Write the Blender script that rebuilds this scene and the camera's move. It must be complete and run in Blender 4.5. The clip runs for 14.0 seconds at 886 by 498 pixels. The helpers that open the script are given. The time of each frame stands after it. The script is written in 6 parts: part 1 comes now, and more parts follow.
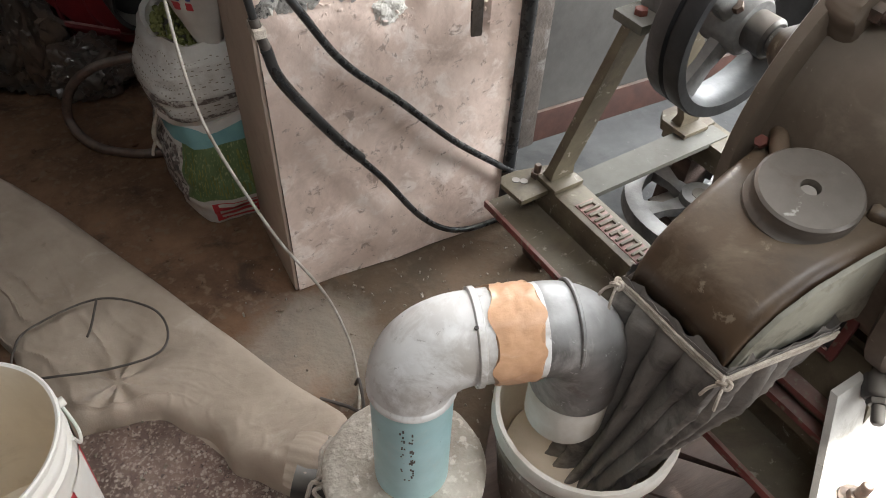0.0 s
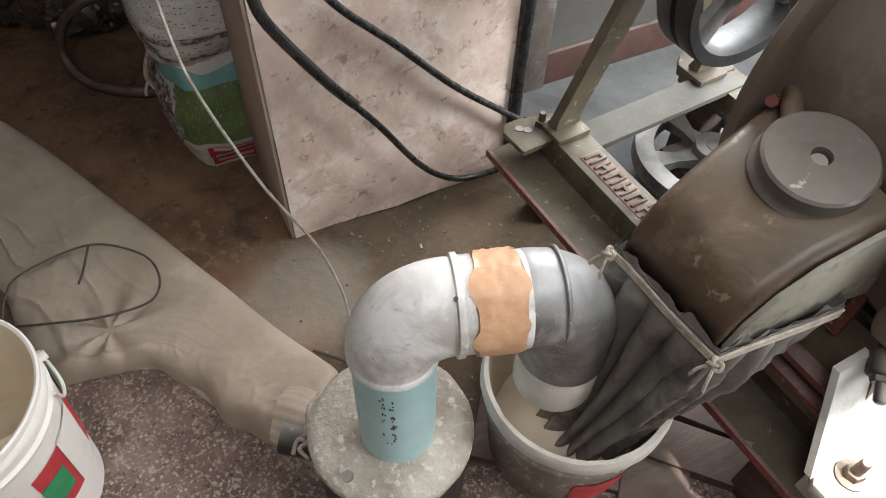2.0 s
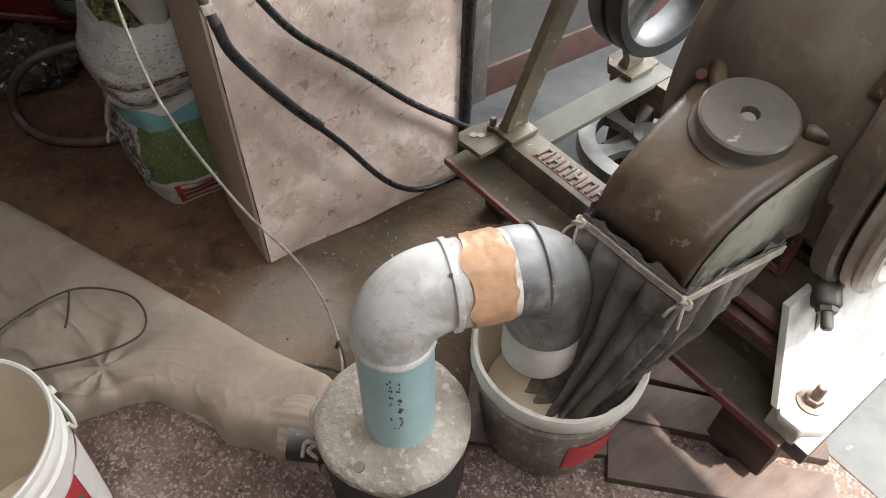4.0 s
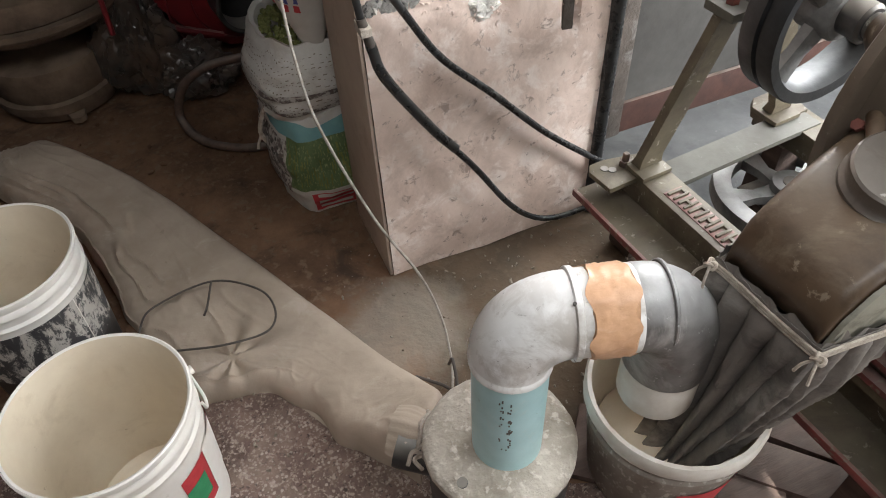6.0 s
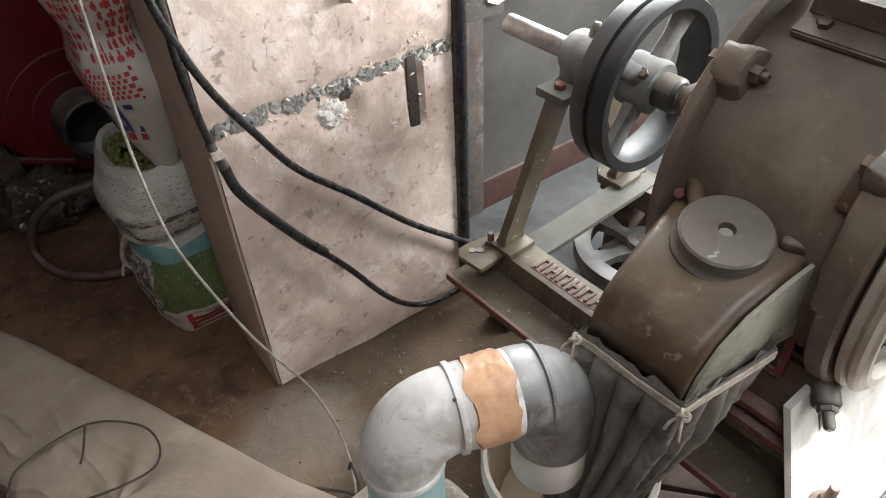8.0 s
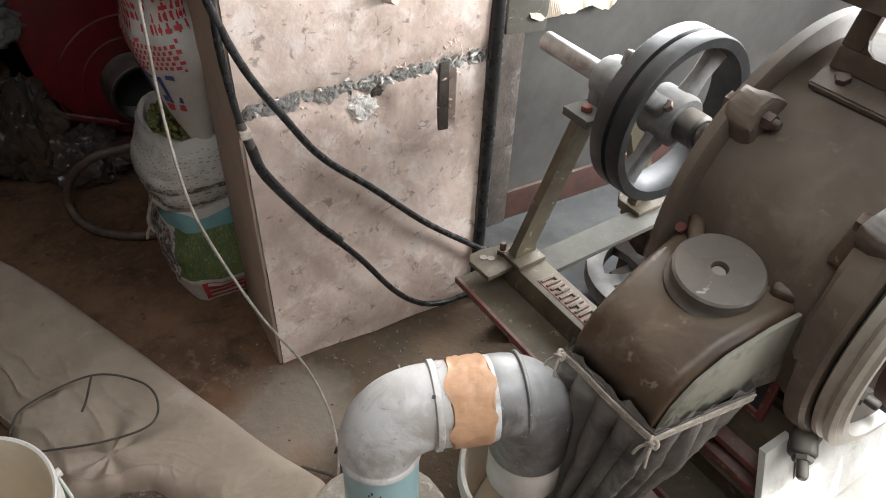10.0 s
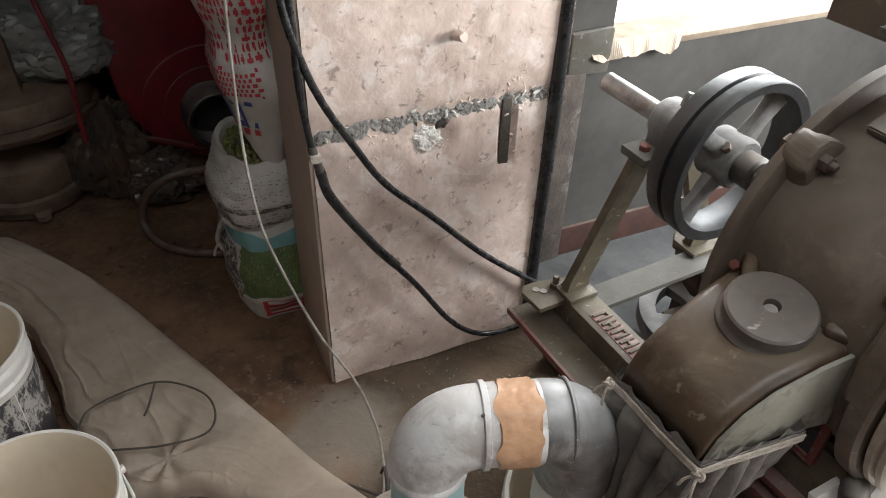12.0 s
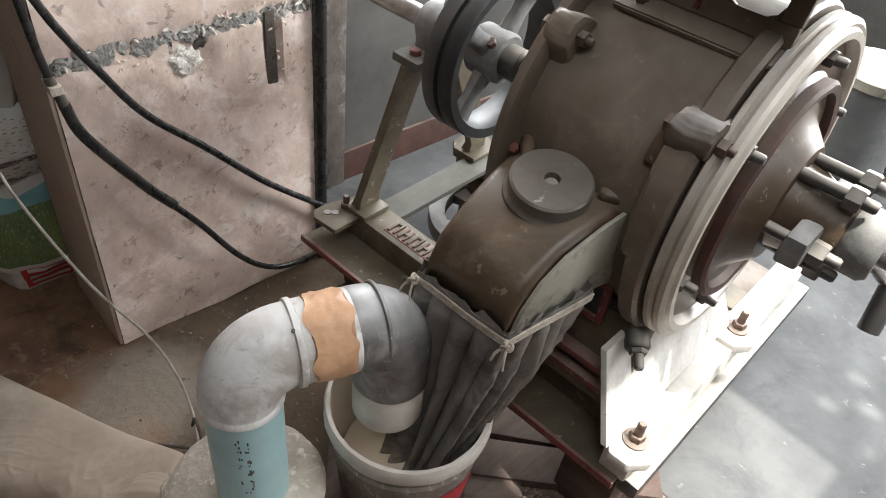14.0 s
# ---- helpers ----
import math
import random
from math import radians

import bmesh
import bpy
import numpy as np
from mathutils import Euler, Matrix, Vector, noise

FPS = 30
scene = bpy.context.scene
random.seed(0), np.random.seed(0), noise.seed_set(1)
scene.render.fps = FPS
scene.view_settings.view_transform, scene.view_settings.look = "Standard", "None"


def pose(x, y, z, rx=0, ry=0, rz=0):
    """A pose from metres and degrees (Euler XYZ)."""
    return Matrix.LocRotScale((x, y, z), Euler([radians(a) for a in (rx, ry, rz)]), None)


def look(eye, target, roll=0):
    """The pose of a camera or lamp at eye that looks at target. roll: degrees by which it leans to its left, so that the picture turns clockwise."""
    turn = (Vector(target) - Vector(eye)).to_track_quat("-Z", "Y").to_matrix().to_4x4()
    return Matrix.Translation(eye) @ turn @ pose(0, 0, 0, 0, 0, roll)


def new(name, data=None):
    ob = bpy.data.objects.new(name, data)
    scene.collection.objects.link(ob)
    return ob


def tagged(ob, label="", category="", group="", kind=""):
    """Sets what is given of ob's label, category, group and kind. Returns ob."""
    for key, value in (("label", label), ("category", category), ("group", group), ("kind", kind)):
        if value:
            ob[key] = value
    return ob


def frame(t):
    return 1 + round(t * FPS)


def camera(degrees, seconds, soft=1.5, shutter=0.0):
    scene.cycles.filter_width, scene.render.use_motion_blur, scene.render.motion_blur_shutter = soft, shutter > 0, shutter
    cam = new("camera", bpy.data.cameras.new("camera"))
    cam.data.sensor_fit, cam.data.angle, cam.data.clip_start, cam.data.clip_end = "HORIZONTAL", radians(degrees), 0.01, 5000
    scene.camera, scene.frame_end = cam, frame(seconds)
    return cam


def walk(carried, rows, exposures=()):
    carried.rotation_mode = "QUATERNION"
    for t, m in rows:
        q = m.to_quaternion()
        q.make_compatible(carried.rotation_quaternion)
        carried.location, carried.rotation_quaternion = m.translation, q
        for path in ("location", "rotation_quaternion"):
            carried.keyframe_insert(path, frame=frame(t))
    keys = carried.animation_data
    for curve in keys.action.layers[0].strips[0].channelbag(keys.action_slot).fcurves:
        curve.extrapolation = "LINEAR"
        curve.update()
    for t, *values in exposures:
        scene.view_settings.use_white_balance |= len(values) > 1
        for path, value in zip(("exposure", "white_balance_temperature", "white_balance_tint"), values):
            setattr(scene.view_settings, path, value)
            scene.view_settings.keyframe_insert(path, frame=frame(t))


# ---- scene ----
cam = camera(62.9, 14.0, 1.0)
PATH = [
    (0, (-0.247, -1.102, 1.305), (0.436, 0.092, -0.146), 2.8),
    (0.5, (-0.212, -1.077, 1.288), (0.382, 0.054, -0.251), 2.4),
    (1, (-0.169, -1.06, 1.297), (0.445, 0.096, -0.215), 1.4),
    (1.5, (-0.152, -1.05, 1.303), (0.391, 0.093, -0.245), 0.0),
    (2, (-0.175, -1.068, 1.294), (0.397, 0.026, -0.279), 2.2),
    (2.2, (-0.203, -1.091, 1.298), (0.408, 0.015, -0.252), 0.7),
    (4.3, (-0.276, -1.131, 1.325), (0.489, -0.049, -0.174), 1.5),
    (4.5, (-0.267, -1.13, 1.32), (0.513, -0.045, -0.168), 1.8),
    (5, (-0.261, -1.12, 1.314), (0.472, -0.031, -0.196), 1.2),
    (5.5, (-0.287, -1.124, 1.328), (0.417, 0.083, -0.103), 2.5),
    (6, (-0.305, -1.14, 1.341), (0.188, 0.134, -0.119), -3.3),
    (6.5, (-0.274, -1.132, 1.352), (0.471, 0.093, -0.042), -0.5),
    (7, (-0.262, -1.137, 1.362), (0.517, 0.055, -0.043), -2.2),
    (7.5, (-0.255, -1.143, 1.376), (0.577, 0.079, 0.03), -3.0),
    (8, (-0.267, -1.144, 1.385), (0.559, 0.107, 0.06), -3.1),
    (8.5, (-0.275, -1.171, 1.4), (0.592, 0.056, 0.081), -1.2),
    (8.7, (-0.296, -1.179, 1.404), (0.569, 0.054, 0.089), -0.2),
    (10.8, (-0.221, -1.199, 1.407), (0.511, 0.121, 0.094), 2.1),
    (11, (-0.236, -1.21, 1.405), (0.543, 0.102, 0.111), 2.4),
    (11.5, (-0.26, -1.224, 1.41), (0.637, 0.051, 0.157), 2.1),
    (12, (-0.275, -1.227, 1.418), (0.385, 0.197, 0.178), 1.7),
    (12.5, (-0.21, -1.24, 1.416), (0.188, 0.252, 0.145), 1.4),
    (13, (-0.159, -1.247, 1.408), (0.283, 0.189, 0.089), 2.0),
    (13.5, (-0.193, -1.254, 1.397), (0.645, 0.043, 0.127), 2.8),
    (14, (-0.287, -1.237, 1.354), (0.811, -0.21, 0.035), 7.7),
]
walk(cam, [(t, look(eye, target, roll)) for t, eye, target, roll in PATH], [(0, 1.0), (2, 1.05), (5.5, 1.0), (6.5, 1.15), (8, 0.9), (8.5, 0.88), (11, 0.78), (12.5, 0.56), (14, 0.66)])

# ---- world, sun, openings, fill lamps ----
world = bpy.data.worlds.new("sky")
scene.world = world
world.use_nodes = True
wn = world.node_tree.nodes
sky = wn.new("ShaderNodeTexSky")
sky.sky_type, sky.sun_disc = "NISHITA", False
SUN = Vector((0.1, -0.35, 0.93)).normalized()
sky.sun_elevation = math.asin(SUN.z)
sky.sun_rotation = math.atan2(SUN.x, SUN.y)
world.node_tree.links.new(sky.outputs[0], wn["Background"].inputs[0])
wn["Background"].inputs[1].default_value = 0.12

sun = new("sun", bpy.data.lights.new("sun", "SUN"))
sun.data.energy, sun.data.angle, sun.data.color = 5.0, radians(0.6), (1.0, 0.95, 0.87)
sun.matrix_world = look(SUN * 6, (0, 0, 0))


def window_or_fill_light(name, centre, target, w, h, watts, colour):
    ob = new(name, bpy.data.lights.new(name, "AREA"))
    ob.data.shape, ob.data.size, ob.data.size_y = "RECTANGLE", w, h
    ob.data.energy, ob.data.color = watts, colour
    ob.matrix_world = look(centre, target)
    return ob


# two added overhead fill lamps; the roof has no known opening here
window_or_fill_light("fill_overhead", (0.85, -1.3, 2.64), (0.85, -1.3, 0.0), 0.8, 0.8, 12, (0.95, 0.98, 1.0))
window_or_fill_light("fill_overhead", (-0.55, -1.45, 2.64), (-0.45, -1.2, 0.0), 0.8, 0.8, 10, (0.97, 0.98, 1.0))
window_or_fill_light("daylight_side_window", (2.37, -1.1, 1.32), (0.3, 0.0, 1.0), 0.95, 0.95, 58, (0.98, 0.99, 1.0))
# added fill lamp in front, placed so the pillar screens the store corner
window_or_fill_light("fill_front", (1.75, -2.76, 1.25), (0.0, 0.0, 0.7), 0.9, 1.7, 15, (1.0, 0.97, 0.93))
window_or_fill_light("daylight_back_window", (1.5, 0.28, 1.3), (0.9, -0.9, 0.5), 1.15, 1.1, 24, (0.96, 0.98, 1.0))

# ---- helpers for meshes and materials ----
def mat(name, c1, c2=None, scale=8.0, rough=0.7, metal=0.0, bump=0.3, fine=90.0, dust=0.0, c3=None, dustcol=(0.62, 0.57, 0.5), stretch=(1, 1, 1), dist=0.004, low=0.35, high=0.65, up=0.35, chips=0.0, chipcol=(0.5, 0.45, 0.4), spot=None, stain=None):
    """Two-scale procedural surface; dust settles on faces that look up."""
    m = bpy.data.materials.new(name)
    m.use_nodes = True
    nt = m.node_tree
    N, L = nt.nodes, nt.links
    b = N["Principled BSDF"]
    b.inputs["Metallic"].default_value = metal
    tc = N.new("ShaderNodeTexCoord")
    mp = N.new("ShaderNodeMapping")
    mp.inputs["Scale"].default_value = stretch
    geo = N.new("ShaderNodeNewGeometry")
    L.new(geo.outputs["Position"], mp.inputs[0])
    n1 = N.new("ShaderNodeTexNoise")
    n1.inputs["Scale"].default_value, n1.inputs["Detail"].default_value = scale, 7
    n1.inputs["Roughness"].default_value = 0.65
    L.new(mp.outputs[0], n1.inputs[0])
    n2 = N.new("ShaderNodeTexNoise")
    n2.inputs["Scale"].default_value, n2.inputs["Detail"].default_value = fine, 5
    L.new(mp.outputs[0], n2.inputs[0])
    ramp = N.new("ShaderNodeMapRange")
    ramp.inputs[1].default_value, ramp.inputs[2].default_value = low, high
    L.new(n1.outputs[0], ramp.inputs[0])
    mix = N.new("ShaderNodeMix")
    mix.data_type = "RGBA"
    c2 = c2 or tuple(0.65 * v for v in c1)
    mix.inputs["A"].default_value, mix.inputs["B"].default_value = (*c1, 1), (*c2, 1)
    L.new(ramp.outputs[0], mix.inputs["Factor"])
    col = mix.outputs["Result"]
    if c3:
        r3 = N.new("ShaderNodeMapRange")
        r3.inputs[1].default_value, r3.inputs[2].default_value = 0.56, 0.66
        L.new(n2.outputs[0], r3.inputs[0])
        m3 = N.new("ShaderNodeMix")
        m3.data_type = "RGBA"
        m3.inputs["B"].default_value = (*c3, 1)
        L.new(r3.outputs[0], m3.inputs["Factor"])
        L.new(col, m3.inputs["A"])
        col = m3.outputs["Result"]
    for k, st in enumerate(stain or ()):
        sc, amount, s_low, s_high, scol = st
        n4 = N.new("ShaderNodeTexNoise")
        n4.inputs["Scale"].default_value, n4.inputs["Detail"].default_value = sc, 10
        n4.inputs["Roughness"].default_value, n4.inputs["Distortion"].default_value = 0.68, 0.5
        mo = N.new("ShaderNodeVectorMath")
        mo.operation = "ADD"
        mo.inputs[1].default_value = (3.1 * k + 1.7, 5.3, 2.9 * k)
        L.new(mp.outputs[0], mo.inputs[0])
        L.new(mo.outputs[0], n4.inputs[0])
        r4 = N.new("ShaderNodeMapRange")
        r4.inputs[1].default_value, r4.inputs[2].default_value, r4.inputs[4].default_value = s_low, s_high, amount
        L.new(n4.outputs[0], r4.inputs[0])
        m4 = N.new("ShaderNodeMix")
        m4.data_type = "RGBA"
        m4.inputs["B"].default_value = (*scol, 1)
        L.new(r4.outputs[0], m4.inputs["Factor"])
        L.new(col, m4.inputs["A"])
        col = m4.outputs["Result"]
    for sx, sy, sr, soft, samt, scol in spot or ():
        vd = N.new("ShaderNodeVectorMath")
        vd.operation = "DISTANCE"
        vd.inputs[1].default_value = (sx, sy, 0)
        L.new(geo.outputs["Position"], vd.inputs[0])
        vm = N.new("ShaderNodeMath")
        vm.operation = "MULTIPLY_ADD"
        vm.inputs[1].default_value = -0.32
        L.new(n1.outputs[0], vm.inputs[0])
        L.new(vd.outputs["Value"], vm.inputs[2])
        rs = N.new("ShaderNodeMapRange")
        rs.inputs[1].default_value, rs.inputs[2].default_value = sr, sr - soft
        rs.inputs[4].default_value = samt
        L.new(vm.outputs[0], rs.inputs[0])
        ms = N.new("ShaderNodeMix")
        ms.data_type = "RGBA"
        ms.inputs["B"].default_value = (*scol, 1)
        L.new(rs.outputs[0], ms.inputs["Factor"])
        L.new(col, ms.inputs["A"])
        col = ms.outputs["Result"]
    if chips > 0:
        vo = N.new("ShaderNodeTexVoronoi")
        vo.inputs["Scale"].default_value = chips
        L.new(geo.outputs["Position"], vo.inputs[0])
        sv = N.new("ShaderNodeSeparateColor")
        L.new(vo.outputs["Color"], sv.inputs[0])
        pick = N.new("ShaderNodeMapRange")
        pick.inputs[1].default_value, pick.inputs[2].default_value = 0.55, 0.6
        L.new(sv.outputs[0], pick.inputs[0])
        edge = N.new("ShaderNodeMapRange")
        edge.inputs[1].default_value, edge.inputs[2].default_value = 0.42, 0.36
        L.new(vo.outputs["Distance"], edge.inputs[0])
        em = N.new("ShaderNodeMath")
        em.operation = "MULTIPLY"
        L.new(pick.outputs[0], em.inputs[0])
        L.new(edge.outputs[0], em.inputs[1])
        em2 = N.new("ShaderNodeMath")
        em2.operation = "MULTIPLY"
        L.new(em.outputs[0], em2.inputs[0])
        L.new(sv.outputs[1], em2.inputs[1])
        mc = N.new("ShaderNodeMix")
        mc.data_type = "RGBA"
        mc.inputs["B"].default_value = (*chipcol, 1)
        L.new(em2.outputs[0], mc.inputs["Factor"])
        L.new(col, mc.inputs["A"])
        col = mc.outputs["Result"]
    if dust > 0:
        sep = N.new("ShaderNodeSeparateXYZ")
        L.new(geo.outputs["Normal"], sep.inputs[0])
        rz = N.new("ShaderNodeMapRange")
        rz.inputs[1].default_value, rz.inputs[2].default_value = up, 1.0
        L.new(sep.outputs["Z"], rz.inputs[0])
        n3 = N.new("ShaderNodeTexNoise")
        n3.inputs["Scale"].default_value, n3.inputs["Detail"].default_value = 14, 8
        L.new(geo.outputs["Position"], n3.inputs[0])
        rn = N.new("ShaderNodeMapRange")
        rn.inputs[1].default_value, rn.inputs[2].default_value = 0.3, 0.62
        rn.inputs[3].default_value = 0.35
        L.new(n3.outputs[0], rn.inputs[0])
        mu = N.new("ShaderNodeMath")
        mu.operation = "MULTIPLY"
        L.new(rz.outputs[0], mu.inputs[0])
        L.new(rn.outputs[0], mu.inputs[1])
        mu2 = N.new("ShaderNodeMath")
        mu2.operation = "MULTIPLY"
        mu2.use_clamp = True
        mu2.inputs[1].default_value = dust
        L.new(mu.outputs[0], mu2.inputs[0])
        md = N.new("ShaderNodeMix")
        md.data_type = "RGBA"
        md.inputs["B"].default_value = (*dustcol, 1)
        L.new(mu2.outputs[0], md.inputs["Factor"])
        L.new(col, md.inputs["A"])
        col = md.outputs["Result"]
    L.new(col, b.inputs["Base Color"])
    rr = N.new("ShaderNodeMapRange")
    rr.inputs[3].default_value, rr.inputs[4].default_value = max(0.05, rough - 0.12), min(1, rough + 0.15)
    L.new(n1.outputs[0], rr.inputs[0])
    L.new(rr.outputs[0], b.inputs["Roughness"])
    if bump > 0:
        ad = N.new("ShaderNodeMath")
        ad.operation = "MULTIPLY_ADD"
        ad.inputs[1].default_value = 0.4
        L.new(n2.outputs[0], ad.inputs[0])
        L.new(n1.outputs[0], ad.inputs[2])
        bp = N.new("ShaderNodeBump")
        bp.inputs["Strength"].default_value, bp.inputs["Distance"].default_value = bump, dist
        L.new(ad.outputs[0], bp.inputs["Height"])
        L.new(bp.outputs[0], b.inputs["Normal"])
    return m


def smooth(bm, angle=40):
    for f in bm.faces:
        f.smooth = True
    for e in bm.edges:
        if len(e.link_faces) == 2 and e.calc_face_angle(0) > radians(angle):
            e.smooth = False


def part(name, bm, material, parent=None, label="", flat=False):
    """One bmesh as one mesh object, under a thing or a part."""
    bmesh.ops.recalc_face_normals(bm, faces=bm.faces)
    if not flat:
        smooth(bm)
    me = bpy.data.meshes.new(name)
    bm.to_mesh(me)
    bm.free()
    me.materials.append(material)
    ob = new(name, me)
    if parent is not None:
        ob.parent = parent
    if label:
        ob["label"] = label
    return ob


def thing(name, label, category, m=None, group="", kind=""):
    ob = tagged(new(name), label, category, group, kind)
    if m is not None:
        ob.matrix_world = m
    return ob


def box(lo, hi, bevel=0.004, bm=None, m=None):
    bm = bm or bmesh.new()
    size = Vector(hi) - Vector(lo)
    mid = (Vector(hi) + Vector(lo)) / 2
    g = bmesh.ops.create_cube(bm, size=1, matrix=(m or Matrix()) @ Matrix.Translation(mid) @ Matrix.Diagonal((*size, 1)))
    if bevel:
        vs = set(g["verts"])
        es = [e for e in bm.edges if e.verts[0] in vs and e.verts[1] in vs]
        bmesh.ops.bevel(bm, geom=es, offset=min(bevel, 0.45 * min(size)), segments=2, profile=0.6, affect="EDGES")
    return bm


def loft(rings, bm=None, closed=True, cap0=True, cap1=True):
    """Joins rings of equally many points."""
    bm = bm or bmesh.new()
    vs = [[bm.verts.new(p) for p in r] for r in rings]
    n = len(rings[0])
    for a, b in zip(vs, vs[1:]):
        for k in range(n if closed else n - 1):
            bm.faces.new((a[k], a[(k + 1) % n], b[(k + 1) % n], b[k]))
    if closed and cap0:
        bm.faces.new(vs[0])
    if closed and cap1:
        bm.faces.new(vs[-1])
    return bm


def basis(d):
    d = Vector(d).normalized()
    a = d.orthogonal().normalized()
    return a, d.cross(a)


def lathe(profile, p0, axis, seg=40, bm=None, cap=True, wob=0.0):
    """Turns (distance along the axis, radius) pairs round an axis."""
    axis = Vector(axis).normalized()
    a, b = basis(axis)
    rings = []
    for d, r in profile:
        c = Vector(p0) + axis * d
        rings.append([c + (a * math.cos(2 * math.pi * k / seg) + b * math.sin(2 * math.pi * k / seg)) * r * (1 + wob * noise.noise(Vector((math.cos(2 * math.pi * k / seg), math.sin(2 * math.pi * k / seg), 9 * d)) * 2)) for k in range(seg)])
    return loft(rings, bm, True, cap, cap)


def ring_lathe(profile, p0, axis, seg=40, bm=None):
    """As lathe, with the profile closed on itself (a ring)."""
    axis = Vector(axis).normalized()
    a, b = basis(axis)
    bm = bm or bmesh.new()
    vs = []
    for d, r in profile:
        c = Vector(p0) + axis * d
        vs.append([bm.verts.new(c + (a * math.cos(2 * math.pi * k / seg) + b * math.sin(2 * math.pi * k / seg)) * r) for k in range(seg)])
    for i in range(len(vs)):
        u, w = vs[i], vs[(i + 1) % len(vs)]
        for k in range(seg):
            bm.faces.new((u[k], u[(k + 1) % seg], w[(k + 1) % seg], w[k]))
    return bm


def spline(pts, n):
    """Smooth curve through points."""
    P = [Vector(p) for p in pts]
    P = [2 * P[0] - P[1], *P, 2 * P[-1] - P[-2]]
    out = []
    for i in range(1, len(P) - 2):
        for k in range(n):
            t = k / n
            a, b, c, d = P[i - 1 : i + 3]
            out.append(0.5 * (2 * b + (c - a) * t + (2 * a - 5 * b + 4 * c - d) * t * t + (3 * b - a - 3 * c + d) * t ** 3))
    out.append(P[-2])
    return out


def tube(path, r, seg=12, bm=None, cap=True):
    """Sweeps a circle along a path; r is a number or one a point."""
    path = [Vector(p) for p in path]
    rings, up = [], None
    for i, p in enumerate(path):
        d = (path[min(i + 1, len(path) - 1)] - path[max(i - 1, 0)]).normalized()
        up = basis(d)[0] if up is None else (up - d * up.dot(d)).normalized()
        side = d.cross(up)
        q = r[i] if isinstance(r, (list, tuple)) else r
        rings.append([p + (up * math.cos(2 * math.pi * k / seg) + side * math.sin(2 * math.pi * k / seg)) * q for k in range(seg)])
    return loft(rings, bm, True, cap, cap)


def prism(outline, lo, hi, axis="y", bevel=0.003, bm=None):
    """A plate with an outline, pushed out along an axis."""
    bm = bm or bmesh.new()
    put = {"x": lambda u, v, w: (w, u, v), "y": lambda u, v, w: (u, w, v), "z": lambda u, v, w: (u, v, w)}[axis]
    a = [bm.verts.new(put(u, v, lo)) for u, v in outline]
    b = [bm.verts.new(put(u, v, hi)) for u, v in outline]
    n = len(a)
    fs = [bm.faces.new(a), bm.faces.new(b)] + [bm.faces.new((a[k], a[(k + 1) % n], b[(k + 1) % n], b[k])) for k in range(n)]
    if bevel:
        bmesh.ops.recalc_face_normals(bm, faces=fs)
        es = list({e for f in fs for e in f.edges})
        bmesh.ops.bevel(bm, geom=es, offset=bevel, segments=2, profile=0.6, affect="EDGES")
    return bm


def hexnut(p, axis, r, h, bm=None, stud=0.0, sr=0.0):
    axis = Vector(axis).normalized()
    bm = lathe([(0, r * 0.96), (h * 0.15, r), (h * 0.85, r), (h, r * 0.9)], p, axis, 6, bm)
    if stud:
        lathe([(h, sr), (stud - sr * 0.4, sr), (stud, sr * 0.7)], p, axis, 12, bm)
    return bm


def rough_up(bm, amp, scale, seed=0.0):
    off = Vector((seed, 2 * seed, 3 * seed))
    for v in bm.verts:
        v.co += noise.noise_vector(v.co * scale + off) * amp
    return bm


# ---- materials ----
M_DIRT = mat("trodden_dirt", (0.215, 0.12, 0.068), (0.085, 0.046, 0.027), 5, 0.95, bump=0.8, fine=45, c3=(0.175, 0.115, 0.073), dist=0.014, spot=((0.4, -0.27, 0.33, 0.1, 0.6, (0.1, 0.083, 0.058)), (-0.04, -0.17, 0.03, 0.09, 0.5, (0.4, 0.35, 0.29))), stain=((7, 0.7, 0.53, 0.66, (0.036, 0.022, 0.015)), (60, 0.6, 0.65, 0.69, (0.28, 0.21, 0.16))))
M_PLASTER = mat("pink_plaster", (0.8, 0.655, 0.575), (0.66, 0.515, 0.44), 4.5, 0.46, bump=0.6, fine=30, dist=0.009, stain=((7, 0.7, 0.47, 0.64, (0.46, 0.345, 0.285)), (14, 0.6, 0.52, 0.62, (0.885, 0.8, 0.745)), (34, 0.8, 0.58, 0.64, (0.306, 0.227, 0.187))))
M_TAN = mat("tan_plaster", (0.52, 0.42, 0.34), (0.4, 0.31, 0.25), 3, 0.85, bump=0.3, fine=60, stain=((9, 0.5, 0.55, 0.7, (0.28, 0.21, 0.16)),))
M_CEMENT = mat("grey_cement", (0.4, 0.384, 0.352), (0.176, 0.168, 0.16), 14, 0.95, bump=0.9, fine=120, c3=(0.056, 0.056, 0.056), dist=0.01)
M_PATCH = mat("white_filler", (0.85, 0.83, 0.78), (0.6, 0.57, 0.52), 22, 0.85, bump=0.8, fine=140, dist=0.006)
# white wall toned near black; the mill's shade is put into this colour
M_WALL = mat("shade_toned_wall", (0.085, 0.082, 0.075), (0.045, 0.043, 0.039), 2.6, 0.9, bump=0.35, fine=40, stain=((5, 0.6, 0.5, 0.66, (0.0614, 0.0563, 0.0512)),))
M_DARKWALL = mat("dark_wall", (0.08, 0.062, 0.05), (0.035, 0.028, 0.024), 3, 0.95, bump=0.4, fine=40)
M_CEIL = mat("ceiling_boards", (0.3, 0.27, 0.24), (0.18, 0.16, 0.14), 3, 0.95, bump=0.2)
